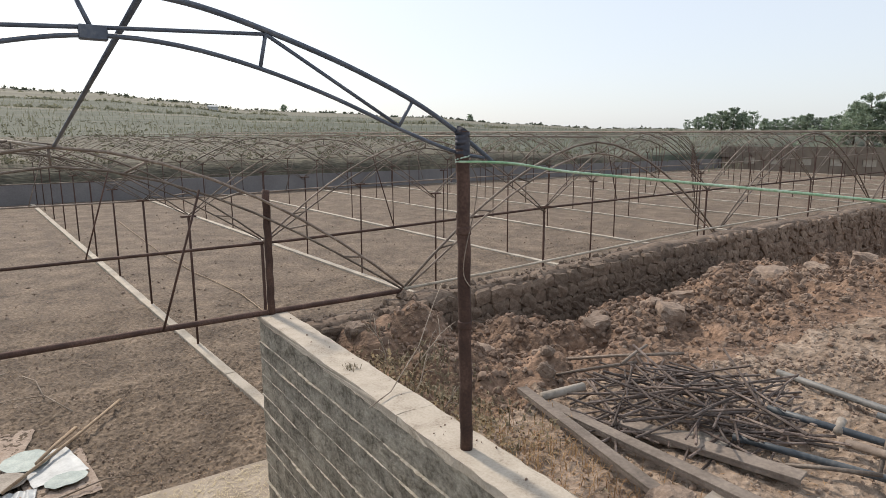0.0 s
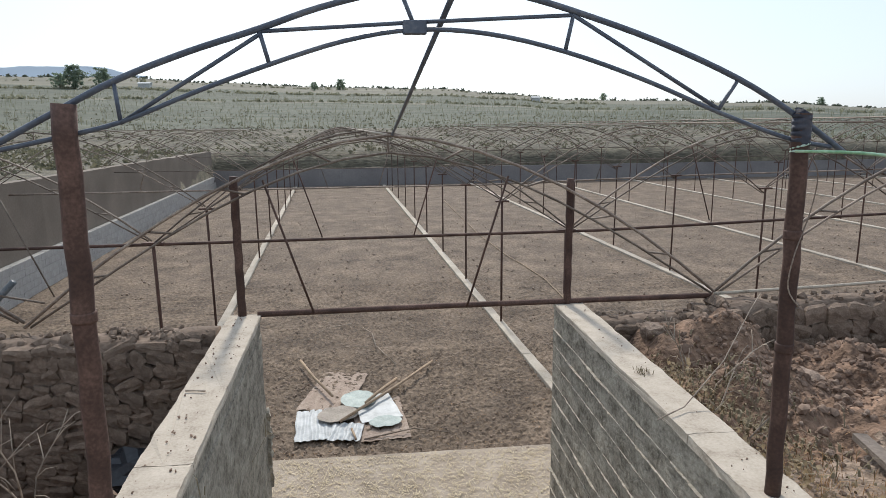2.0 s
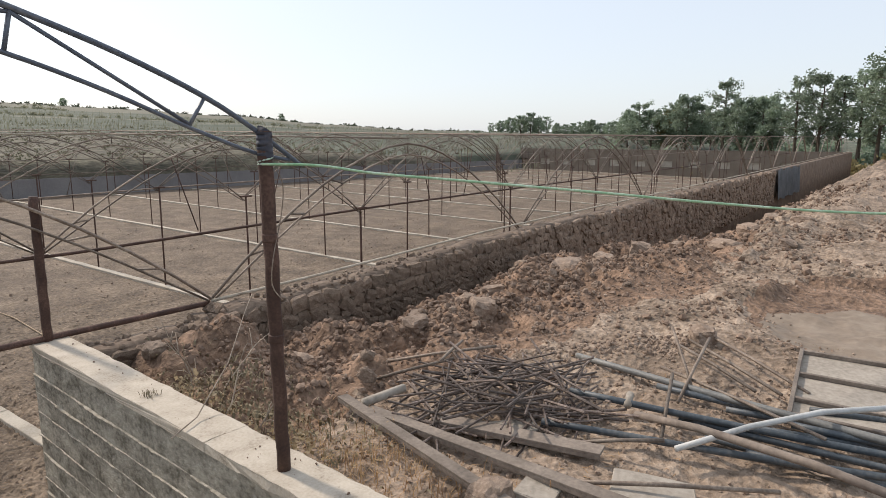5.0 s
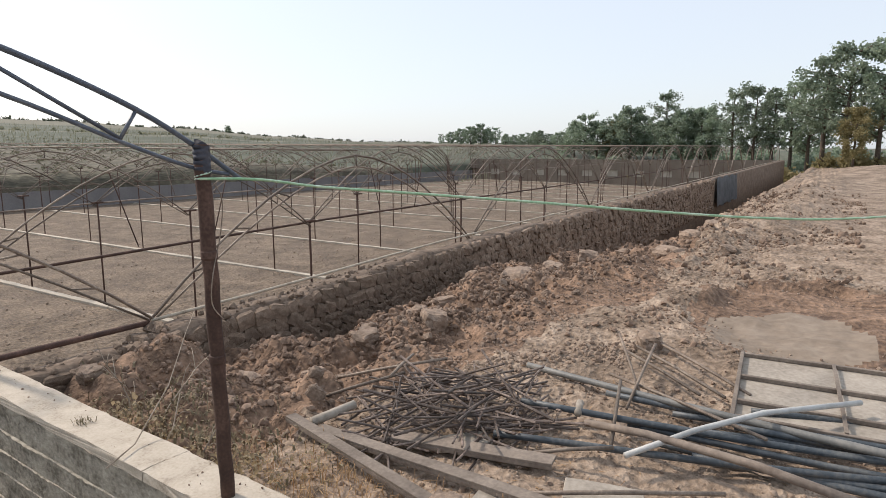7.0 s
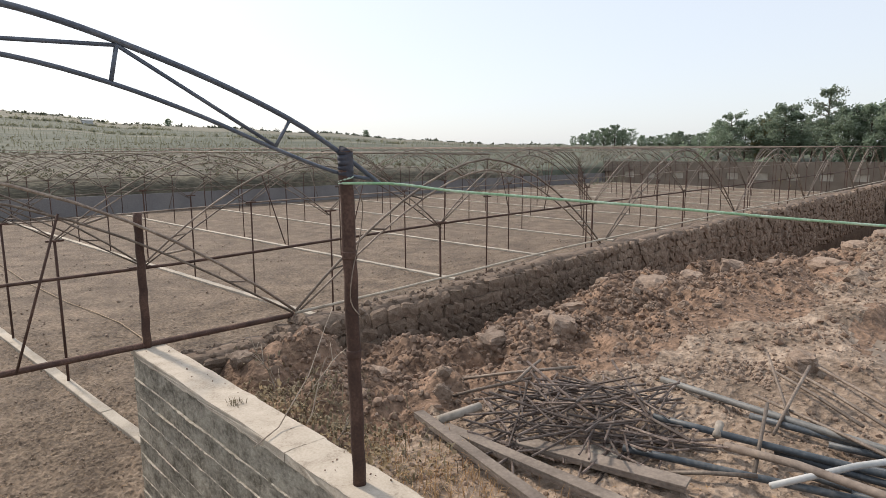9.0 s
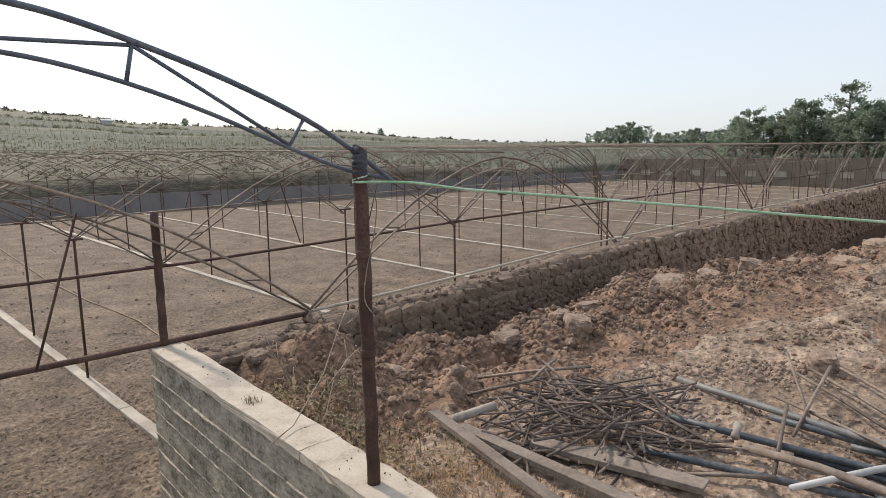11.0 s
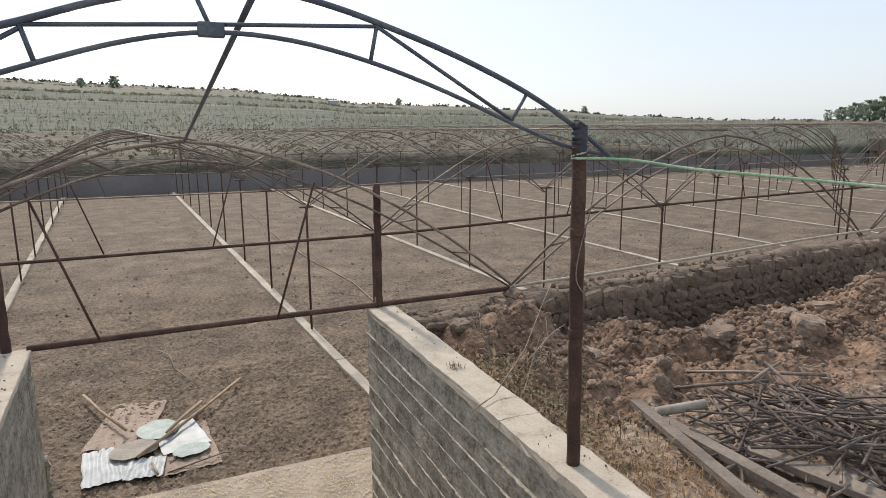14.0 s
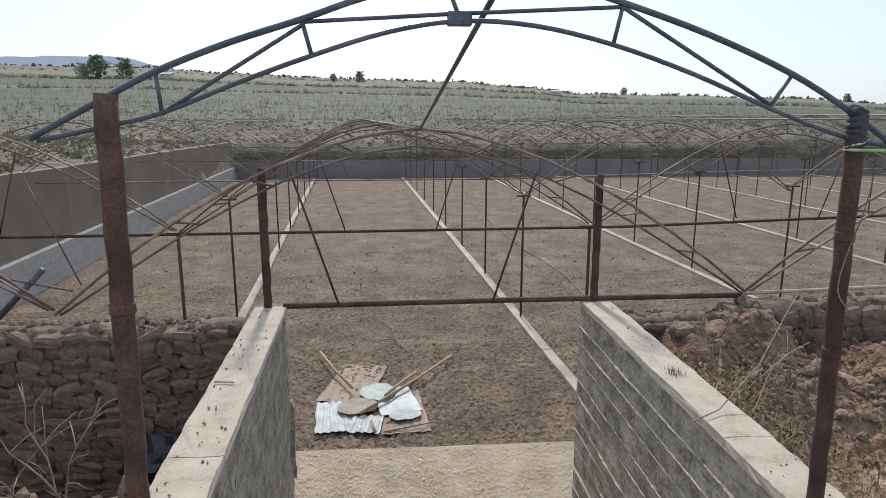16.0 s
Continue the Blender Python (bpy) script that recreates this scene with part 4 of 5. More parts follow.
def on_heap(x, y):
    p, q = to_lattice(x, y)
    return (0.15 + max(0.0, noise.noise(Vector((x * 0.9, y * 1.2, 5)))) * 1.6 + 0.5 * sstep(0.8, 1.4, y)) * (1 - sstep(-0.75, -0.5, q)) * sstep(0.3, 1.0, y + 0.09 * x - 0.2)


strew(9000, (2.2, 9.5, 0.2, 2.9), on_heap, 0.006, 0.042, "heap_clods", M_CLOD, "loose clods of dry earth on the heap", power=3.2)
strew(700, (4.6, 9.0, 0.3, 2.2), lambda x, y: on_heap(x, y) * 0.8, 0.012, 0.04, "heap_rubble", M_ROCK, "small pale rubble on the heap")
strew(4500, (8, 30, -2.5, 2.2), lambda x, y: (0.04 + 0.5 * sstep(-0.6, 0.3, y) + max(0.0, noise.noise(Vector((x * 0.5, y * 0.7, 1)))) * 1.0) * sstep(0.9, 1.2, ((x - 7.05) / 1.6) ** 2 + ((y + 2.2) / 1.2) ** 2), 0.015, 0.065, "far_clods", M_CLOD, "clods of dry earth on the mounds", power=3.0)
strew(6000, (1.9, 9, -3.2, 1.0), lambda x, y: (0.3 + max(0.0, noise.noise(Vector((x * 1.5, y * 1.5, 2))))) * sstep(0.3, 1.1, ((x - 7.05) / 1.6) ** 2 + ((y + 2.2) / 1.2) ** 2), 0.004, 0.022, "yard_gravel", M_ROCK, "small stones on trodden earth")
strew(1500, (5.2, 12.5, -1.4, 1.3), lambda x, y: (0.12 + max(0.0, noise.noise(Vector((x * 0.7, y * 0.9, 9)))) * 1.5) * sstep(0.9, 1.2, ((x - 7.05) / 1.6) ** 2 + ((y + 2.2) / 1.2) ** 2), 0.008, 0.045, "spread_clods", M_CLOD, "clods spread over the trodden yard", power=3.5)
strew(500, (4.0, 5.6, -0.9, 0.6), lambda x, y: max(0.0, noise.noise(Vector((x * 1.5, y * 1.5, 7)))) * 1.5, 0.008, 0.032, "path_rubble", M_ROCK, "loose rubble beside the scrap")
strew(900, (-5.0, -1.75, -0.5, 2.9), lambda x, y: 0.6, 0.015, 0.1, "hollow_rubble", M_STONE, "rubble fallen at the foot of the wall")


def bed_height(x, y):
    return floor_z(to_lattice(x, y)[1])


strew(8000, (-4.2, 5, 5.3, 13), lambda x, y: (1 - 0.8 * sstep(6, 13, y)) * (0.3 + 0.9 * max(0, noise.noise(Vector((x * 0.8, y * 0.8, 0))))), 0.005, 0.026, "bed_clods", M_BEDCLOD, "small clods of dug soil", bed_height, 4.0)

strew(4200, (-9, 26, 4.5, 36), lambda x, y: (0.5 + 0.8 * max(0, noise.noise(Vector((x * 0.5, y * 0.8, 4))))) * (sstep(11, 14, y) if x < 4 else sstep(4.0, 5.0, y - 0.04 * x)) * (1 - 0.8 * sstep(12, 36, y)), 0.01, 0.045, "far_bed_clods", M_BEDCLOD, "clods of dug soil across the beds", bed_height, 3.0)

# ---- straw, dry grass and weeds ----
def blades(name, n, place, length, width, mat, label, category, lean=0.5, flat=False):
    pick = random.Random(n + 3)
    verts, faces = [], []
    for i in range(n):
        x, y, z = place(pick)
        a, l = pick.uniform(0, 6.283), length * pick.uniform(0.4, 1.2)
        d = Vector((math.cos(a), math.sin(a), 0))
        s = Vector((-d.y, d.x, 0)) * width
        if flat:
            tip = d * l + Vector((0, 0, 0.01 * pick.random()))
            mid = tip * 0.5 + Vector((0, 0, 0.006))
        else:
            k = lean * pick.uniform(0.2, 1.3)
            mid, tip = d * l * k * 0.35 + Vector((0, 0, l * 0.6)), d * l * k + Vector((0, 0, l * (1 - 0.4 * k)))
        o = Vector((x, y, z))
        b = len(verts)
        verts += [o - s, o + s, o + mid + s * 0.8, o + mid - s * 0.8, o + tip]
        faces += [(b, b + 1, b + 2, b + 3), (b + 3, b + 2, b + 4)]
    me = bpy.data.meshes.new(name)
    me.from_pydata([v[:] for v in verts], [], faces)
    me.materials.append(mat)
    return tagged(new(name, me), label, category, kind="stuff")


def spot(cx, cy, sx, sy, zf=yard_z, dz=-0.01):
    def f(pick):
        x, y = pick.gauss(cx, sx), pick.gauss(cy, sy)
        return x, y, zf(x, y) + dz
    return f


def right_of_wall(f):
    def g(pick):
        while True:
            x, y, z = f(pick)
            if x > 1.76:
                return x, y, z
    return g


blades("dry_grass", 600, right_of_wall(spot(2.02, -0.1, 0.2, 0.4)), 0.13, 0.0022, M_GRASS, "straw-coloured dry grass tufts beside the wall", "grass", 0.9)
blades("sprig", 40, lambda k: (1.5 + 0.025 * k.gauss(0, 1), 1.45 + 0.035 * k.gauss(0, 1), 0.0), 0.045, 0.0028, M_WEED, "small weed growing on the wall top", "weed", 1.0)
blades("dry_weeds", 300, right_of_wall(spot(2.0, 1.2, 0.17, 0.6)), 0.17, 0.003, M_WEED, "grey-green dry weeds along the wall", "weeds", 1.5)
blades("weed_leaves", 420, right_of_wall(spot(2.05, 1.25, 0.17, 0.55, dz=0.06)), 0.05, 0.009, M_WEED, "small dry weed leaves along the wall", "weeds", 1.1)
blades("straw_litter", 3200, lambda k: (k.uniform(-1.75, 2.0), k.uniform(4.2, 5.55), -2.806), 0.085, 0.0042, M_STRAW, "loose straw strewn on the slab", "straw", flat=True)
blades("yard_straw", 900, right_of_wall(spot(2.7, -0.6, 0.7, 0.7)), 0.1, 0.0025, M_GRASS, "loose straw and stalks on the earth", "straw", flat=True)
def on_bed(k):
    x, y = k.uniform(-3, 4), 5.7 + 8 * k.random() ** 2
    return x, y, bed_height(x, y) + 0.02


blades("bed_litter", 500, on_bed, 0.07, 0.003, M_GRASS, "bits of straw on the soil", "straw", flat=True)
blades("hollow_grass", 500, spot(-2.9, 0.2, 0.8, 0.4), 0.2, 0.003, M_WEED, "dry grass in the hollow", "grass", 0.9)


def twig(name, base, height, spreadx, seed, mat, label):
    pick = random.Random(seed)
    t = group_of(name, label, "branch", at=base)
    pts = [Vector((0, 0, 0))]
    d = Vector((spreadx, pick.uniform(-0.1, 0.1), 1)).normalized()
    for i in range(7):
        d = (d + 0.18 * Vector((pick.gauss(0, 1), pick.gauss(0, 1), pick.gauss(0, 0.4)))).normalized()
        pts.append(pts[-1] + d * height / 7)
    pipe("stem", pts, 0.0065, mat, t, sides=5, taper=0.35)
    for i in range(2, 7):
        e = (d + Vector((pick.gauss(0, 0.7), pick.gauss(0, 0.7), pick.gauss(0, 0.4)))).normalized()
        l = height * pick.uniform(0.12, 0.35)
        pipe("side_twig", [pts[i], pts[i] + e * l * 0.5 + Vector((0, 0, 0.01)), pts[i] + e * l + Vector((0, 0, -0.02))], 0.004, mat, t, sides=4, taper=0.4)
    return t


for i, (x, y, h, s) in enumerate(((-2.55, 1.0, 1.0, -0.15), (-2.3, 1.05, 0.9, -0.2), (-2.25, 0.9, 0.7, 0.1), (-2.75, 1.15, 0.95, 0.25), (-2.45, 1.2, 1.05, -0.05), (-2.9, 0.9, 0.6, 0.5))):
    twig("bare_sapling", (x, y, yard_z(x, y) - 0.03), h, s, 20 + i, M_TWIG, "leafless pale sapling in the hollow")
for i, (x, y, h, s) in enumerate(((1.84, 1.15, 0.55, 0.25), (1.95, 1.75, 0.7, 0.1), (2.05, 1.5, 0.6, 0.3), (1.86, 0.8, 0.35, 0.5), (2.2, 2.0, 0.6, -0.2))):
    twig("dry_stalk", (x, y, yard_z(x, y) - 0.03), h, s, 40 + i, M_TWIG, "tall dry weed stalk beside the wall")
tagged(pipe("twig", [(1.28, 0.72, 0.02), (1.5, 0.84, 0.03), (1.85, 1.05, 0.22), (2.15, 1.3, 0.45), (2.35, 1.5, 0.52)], 0.005, M_TWIG, sides=5, taper=0.5), "thin bent twig lying over the wall", "twig")

tagged(pipe("stick", [(-1.545, 1.483, 0.012), (-1.48, 1.475, 0.014), (-1.415, 1.46, 0.013)], 0.006, M_TWIG, sides=6), "short dry stick on the wall top", "stick")
bm = bmesh.new()
bmesh.ops.create_icosphere(bm, subdivisions=3, radius=0.5)
for v in bm.verts:
    v.co = Vector((v.co.x * 0.62, v.co.y * 0.4, v.co.z * 0.34)) * (1 + 0.5 * noise.noise(v.co * 4) + 0.3 * abs(noise.noise(v.co * 9)))
bag = part("plastic_sheet", bm, material("black_plastic", ((0.012, 0.014, 0.018), (0.022, 0.025, 0.031), (0.05, 0.055, 0.06)), 6, 0.45, bump=0.5, fine=25))
bag.matrix_basis = Matrix.Translation((-2.3, 2.45, max(yard_z(-2.3, 2.45) + 0.08, -1.05)))
tagged(bag, "crumpled black plastic sheet at the foot of the wall", "plastic")

# ---- sheets and sticks on the bed ----
def flat_sheet(name, cx, cy, sx, sy, rz, mat, label, category, waves=0, lift=0.02, wave_h=0.012, round_it=False):
    nx, ny = max(8, waves * 6), 8
    verts, faces = [], []
    for layer in (0, 1):
        for j in range(ny + 1):
            for i in range(nx + 1):
                u, v = i / nx - 0.5, j / ny - 0.5
                if round_it:
                    k = math.hypot(u, v)
                    m = max(abs(u), abs(v))
                    if k > 0:
                        u, v = u * m / k, v * m / k
                z = wave_h * math.sin(u * waves * 2 * math.pi) if waves else 0.012 * noise.noise(Vector((u * 4, v * 4, cx)))
                e = 0.03 * noise.noise(Vector((u * 6, v * 6, cy)))
                verts.append((u * sx + e * (not round_it), v * sy + e, z - 0.005 * layer))
    w, h = nx + 1, ny + 1
    for j in range(ny):
        for i in range(nx):
            a = j * w + i
            faces.append((a, a + 1, a + w + 1, a + w))
            a += w * h
            faces.append((a + w, a + w + 1, a + 1, a))
    rim = [i for i in range(nx)] + [j * w + nx for j in range(ny)] + [ny * w + i for i in range(nx, 0, -1)] + [j * w for j in range(ny, 0, -1)]
    for a, b in zip(rim, rim[1:] + rim[:1]):
        faces.append((b, a, a + w * h, b + w * h))
    me = bpy.data.meshes.new(name)
    me.from_pydata(verts, [], faces)
    me.materials.append(mat)
    ob = new(name, me)
    ob.matrix_basis = Matrix.Translation((cx, cy, floor_z(to_lattice(cx, cy)[1]) + lift)) @ Matrix.Rotation(radians(rz), 4, "Z")
    return tagged(ob, label, category)


flat_sheet("board", -1.18, 7.87, 0.83, 1.6, -12, M_CARD, "worn brown board lying on the soil", "board", 5, 0.02, 0.006)
flat_sheet("board", -0.39, 6.75, 0.8, 1.44, 6, M_CARD, "worn brown board lying on the soil", "board", 5, 0.02, 0.006)
flat_sheet("corrugated_sheet", -1.35, 6.59, 0.66, 1.01, 6, M_TIN, "pale bluish corrugated zinc sheet on the soil", "sheet", 6, 0.05, 0.007)
flat_sheet("corrugated_sheet", -0.89, 6.27, 0.48, 0.53, -6, M_TIN, "small pale piece of corrugated zinc sheet", "sheet", 4, 0.07)
flat_sheet("flat_sheet", -0.46, 7.07, 0.66, 0.96, 14, M_TIN, "dented pale zinc sheet on a board", "sheet", 0, 0.055)
flat_sheet("disc", -0.75, 7.34, 0.59, 0.66, 0, M_TEAL, "greenish grey round lid on the sheets", "lid", 0, 0.085, round_it=True)
flat_sheet("disc", -1.05, 6.8, 0.66, 0.53, 20, M_SHEETTAN, "pale tan round lid on the sheets", "lid", 0, 0.1, round_it=True)
flat_sheet("disc", -0.3, 6.52, 0.52, 0.36, 15, M_TEAL, "greenish grey half-round lid on the board", "lid", 0, 0.08, round_it=True)
for pts, r in ((((-1.92, 9.09), (-1.58, 8.24), (-1.18, 7.39)), 0.027), (((0.61, 8.77), (-0.09, 7.71), (-0.99, 6.48)), 0.027), (((-0.09, 8.03), (-0.41, 7.5), (-0.62, 7.07)), 0.03), (((-0.81, 6.27), (-0.75, 6.01), (-0.73, 5.9)), 0.018)):
    tagged(pipe("stick", [(x, y, floor_z(to_lattice(x, y)[1]) + 0.11 + 0.012 * i) for i, (x, y) in enumerate(pts)], r, M_STICK, sides=7, taper=0.8), "peeled wooden stick across the sheets", "stick", "sticks")
for pts in (((-0.09, 8.88), (-0.46, 9.73), (-0.94, 9.94), (-1.37, 9.73)), ((-0.46, 9.73), (-0.57, 10.58), (-0.78, 11.11)), ((-1.05, 11.43), (-1.58, 11.01), (-2.01, 10.37)), ((-0.62, 6.06), (0.12, 6.22), (0.65, 6.13))):
    tagged(pipe("fallen_branch", [(x, y, floor_z(to_lattice(x, y)[1]) + 0.04 + 0.05 * (i % 2)) for i, (x, y) in enumerate(pts)], 0.013, M_TWIG, sides=5, taper=0.5), "thin dry fallen branch on the soil", "branch", "fallen branches")
hose = [(1.52, 3.35, 0.05), (1.6, 3.5, -0.9), (2.7, 6.9, -2.5)] + [(x, y, floor_z(y - 3) + 0.03) for x, y in ((4.42, 12.55), (4.44, 14.85), (4.2, 16.8), (3.95, 18.3), (3.62, 22.4), (3.5, 26.9), (3.3, 33.5))]
tagged(pipe("hose", hose, 0.015, M_STICK, sides=6), "pale thin hose trailing from the post over the soil", "hose")

# wires at ridge height across the bays
for p0, p1 in ((-16, -7.0), (2.2, 76)):
    tagged(pipe("wire", [lattice(p0 + (p1 - p0) * i / 12, 5 * ROW) + Vector((0, 0, 1.5 - 0.006 * (p0 + (p1 - p0) * i / 12))) for i in range(13)], 0.022, M_COPING, sides=5), "pale wire strung across the arches", "wire", "ridge wires")

# crumbs of earth on the wing walls' tops
for name, xf in (("coping_crumbs", lambda y, k: 1.42 + 0.22 * k), ("coping_crumbs", lambda y, k: -1.65 + 0.058 * (3.2 - y) + 0.23 * k)):
    pick = random.Random(31)
    ys = [pick.uniform(-0.5, 3.1) for _ in range(150 if xf(0, 0) < 0 else 45)]
    clods(name, np.array([(xf(y, pick.random()), y, 0.005) for y in ys]), np.array([0.002 + 0.008 * pick.random() ** 3 for _ in ys]), M_CLOD, "crumbs of earth on the wall top", "crumbs")


# ---- sheet on the wall, far end wall ----
a = lattice(30.5, -0.42)
bm = bmesh.new()
n = 40
rows = []
for j in range(2):
    rows.append([bm.verts.new((a.x + 7.5 * i / n, a.y + 0.035 * 7.5 * i / n - 0.03 - 0.04 * math.sin(i * 1.4) - 0.1 * (1 - j), -1.1 + 1.45 * j + 0.06 * math.sin(i * 0.5))) for i in range(n + 1)])
for i in range(n):
    bm.faces.new((rows[0][i], rows[0][i + 1], rows[1][i + 1], rows[1][i]))
bmesh.ops.solidify(bm, geom=bm.faces, thickness=0.02)
tagged(part("sheeting", bm, M_TARP), "blue-grey corrugated sheeting leaning on the wall", "sheet")

end = group_of("wall_end", "brown mud end wall with a row of pale openings", "wall", kind="structure")
p_end = 78.1
bm = bmesh.new()
a, b = lattice(p_end, -0.3, 0), lattice(p_end, 40.3, 0)
d = (b - a).normalized()
turn = Matrix.Translation(a) @ Matrix.Rotation(math.atan2(d.y, d.x), 4, "Z")
L = (b - a).length
add_box(bm, (0, -0.2, -3.2), (L, 0.2, -1.5), turn)
add_box(bm, (0, -0.2, -0.7), (L, 0.2, 0.7), turn)
s = 0.0
while s < L:
    add_box(bm, (s, -0.2, -1.497), (min(L, s + 2.0), 0.2, -0.703), turn)
    s += 3.4
part("mud_face", bm, M_PLASTER, end)
# added flat panels; their pale colour stands for bright ground seen through the openings
s = 2.0
while s + 1.4 < L:
    part("opening_panel", add_box(bmesh.new(), (s + 0.01, 0.02, -1.49), (s + 1.39, 0.05, -0.71), turn), M_OPENING_LIGHT, end, "pale panel in an opening, daylight put into its colour")
    s += 3.4

# ---- trees ----
def tree(name, height, crown_w, seed, leaf_mat, label, bare=0.3, leaf=0.22, n_leaf=3600, sparse=1.0):
    pick = random.Random(seed)
    t = group_of(name, label, "tree", "trees by the yard")
    trunk = bmesh.new()
    wob = [Vector((0.12 * height * 0.1 * pick.gauss(0, 1) * i / 6, 0.12 * height * 0.1 * pick.gauss(0, 1) * i / 6, height * 0.92 * i / 6)) for i in range(7)]
    tube(trunk, wob, 0.022 * height, 7, 0.2)
    centres = []
    for i in range(26):
        s = bare + (0.97 - bare) * (i + pick.random()) / 26
        k = min(5, int(s * 6))
        base = wob[k].lerp(wob[k + 1], s * 6 - k if k < 5 else 0.6)
        prof = math.sin(math.pi * min(1, (s - bare + 0.1) / (1.1 - bare))) ** 0.6
        a = i * 2.4 + pick.uniform(-0.5, 0.5)
        r = crown_w * 0.5 * prof * pick.uniform(0.5, 1.1)
        tip = base + Vector((r * math.cos(a), r * math.sin(a), 0.25 * r + pick.uniform(-0.1, 0.3)))
        tube(trunk, [base, base.lerp(tip, 0.5) + Vector((0, 0, 0.08 * r)), tip], 0.006 * height, 5, 0.3)
        for f in (0.45, 0.75, 1.0):
            centres.append((base.lerp(tip, f) + Vector((pick.gauss(0, 0.2), pick.gauss(0, 0.2), pick.gauss(0, 0.2))), (0.35 + 0.35 * prof) * crown_w / 6 * pick.uniform(0.6, 1.3)))
    bmesh.ops.recalc_face_normals(trunk, faces=trunk.faces)
    part("trunk", trunk, M_BARK, t, smooth=True)
    g = np.random.default_rng(seed)
    n = int(n_leaf * sparse)
    idx = g.integers(0, len(centres), n)
    cs = np.array([c[0][:] for c in centres])[idx]
    rs = np.array([c[1] for c in centres])[idx]
    off = g.normal(size=(n, 3))
    off /= np.linalg.norm(off, axis=1)[:, None]
    pos = cs + off * (rs * g.uniform(0.2, 1.15, n))[:, None]
    quad = np.array([(-0.5, -0.3, 0), (0.5, -0.35, 0.08), (0.55, 0.3, 0), (-0.45, 0.35, 0.1)])
    v = np.einsum("nij,kj->nki", turns(n), quad) * (leaf * g.uniform(0.6, 1.4, n))[:, None, None] + pos[:, None]
    crown = joined("crown", v.reshape(-1, 3), np.arange(n * 4).reshape(-1, 4), leaf_mat)
    crown.parent = t
    return t


TREES = [tree("tree", 10, 6.0, 1, M_LEAF_HAZED, "tall dark green broad tree by the yard", 0.22, 0.2, 4300),
         tree("tree", 10, 4.6, 2, M_LEAF_HAZED, "slender open-crowned green tree", 0.3, 0.17, 3000),
         tree("tree", 10, 8.0, 3, M_LEAF_HAZED, "wide round dark green tree", 0.14, 0.26, 7000),
         tree("tree", 10, 6.5, 4, M_LEAF_DRY, "yellowing leafy tree among green ones", 0.15, 0.2, 7000)]
PLAN = ((54.0, 150, 1.0, 2), (55.3, 148, 1.7, 0), (57.1, 145, 2.2, 2), (58.9, 140, 2.65, 2), (60.3, 140, 2.3, 0), (62.0, 138, 1.6, 2), (63.3, 136, 1.8, 0), (64.3, 130, 2.0, 2), (65.2, 130, 1.7, 2), (62.7, 134, 1.7, 2), (63.8, 134, 1.9, 2), (65.9, 126, 1.8, 2), (66.4, 122, 1.9, 0),
        (67.4, 118, 2.8, 2), (68.3, 112, 3.55, 0), (69.4, 112, 2.9, 2), (70.7, 112, 2.9, 3), (72.2, 110, 4.1, 2), (73.4, 110, 3.4, 0), (75.1, 106, 5.5, 1), (76.5, 105, 3.7, 2), (78.0, 104, 3.9, 2), (78.8, 104, 3.4, 0),
        (80.4, 98, 5.5, 1), (82.0, 97, 5.7, 0), (83.4, 96, 5.3, 1), (84.7, 95, 5.8, 1), (85.9, 93, 5.9, 0), (86.9, 90, 8.0, 1), (88.4, 88, 8.6, 0), (90.5, 88, 8.2, 0), (94, 90, 7.0, 2), (98, 92, 7.0, 0),
        (89.0, 84, 3.6, 3), (59.6, 150, 2.2, 2), (56.2, 155, 1.9, 2), (58.0, 142, 2.4, 2), (61.2, 132, 1.7, 2), (71.5, 118, 3.0, 2), (74.2, 115, 2.6, 2))
used = set()
for i, (azim, dist, top, kind) in enumerate(PLAN):
    x, y = dist * math.sin(radians(azim)), -2.4 + dist * math.cos(radians(azim))
    z = ground_z(x, y) - 0.1
    h = 1.65 + dist * math.tan(radians(top)) - z
    m = Matrix.Translation((x, y, z)) @ Matrix.Rotation(i * 2.1, 4, "Z")
    ob = TREES[kind] if kind not in used else copy_thing(TREES[kind], m)
    used.add(kind)
    ob.matrix_basis = m
    k = h / 10
    ob.scale = (k, k, k)


def leafy(name, spots, sizes, leaf, per, mat, label, category):
    """Scrub too thick to count: clumps of leaves as one object."""
    g = np.random.default_rng(len(spots))
    n = len(spots) * per
    c = np.repeat(np.array(spots), per, 0)
    r = np.repeat(np.array(sizes), per)
    off = g.normal(size=(n, 3)) * np.array((0.42, 0.42, 0.32))
    pos = c + off * r[:, None] + np.stack([0 * r, 0 * r, 0.42 * r], 1)
    quad = np.array([(-0.5, -0.35, 0), (0.5, -0.4, 0.1), (0.55, 0.35, 0), (-0.45, 0.4, 0.12)])
    v = np.einsum("nij,kj->nki", turns(n), quad) * (leaf * g.uniform(0.6, 1.4, n) * np.sqrt(r))[:, None, None] + pos[:, None]
    return tagged(joined(name, v.reshape(-1, 3), np.arange(n * 4).reshape(-1, 4), mat), label, category, kind="stuff")


pick = random.Random(11)
spots, sizes = [], []
for i in range(110):
    azim, dist = pick.uniform(63, 99), pick.uniform(92, 125)
    x, y = dist * math.sin(radians(azim)), -2.4 + dist * math.cos(radians(azim))
    spots.append((x, y, ground_z(x, y)))
    sizes.append(pick.uniform(0.7, 1.8))
leafy("undergrowth", spots, sizes, 0.4, 55, M_LEAF_HAZED, "dense green scrub under the trees", "scrub")
spots, sizes = [], []
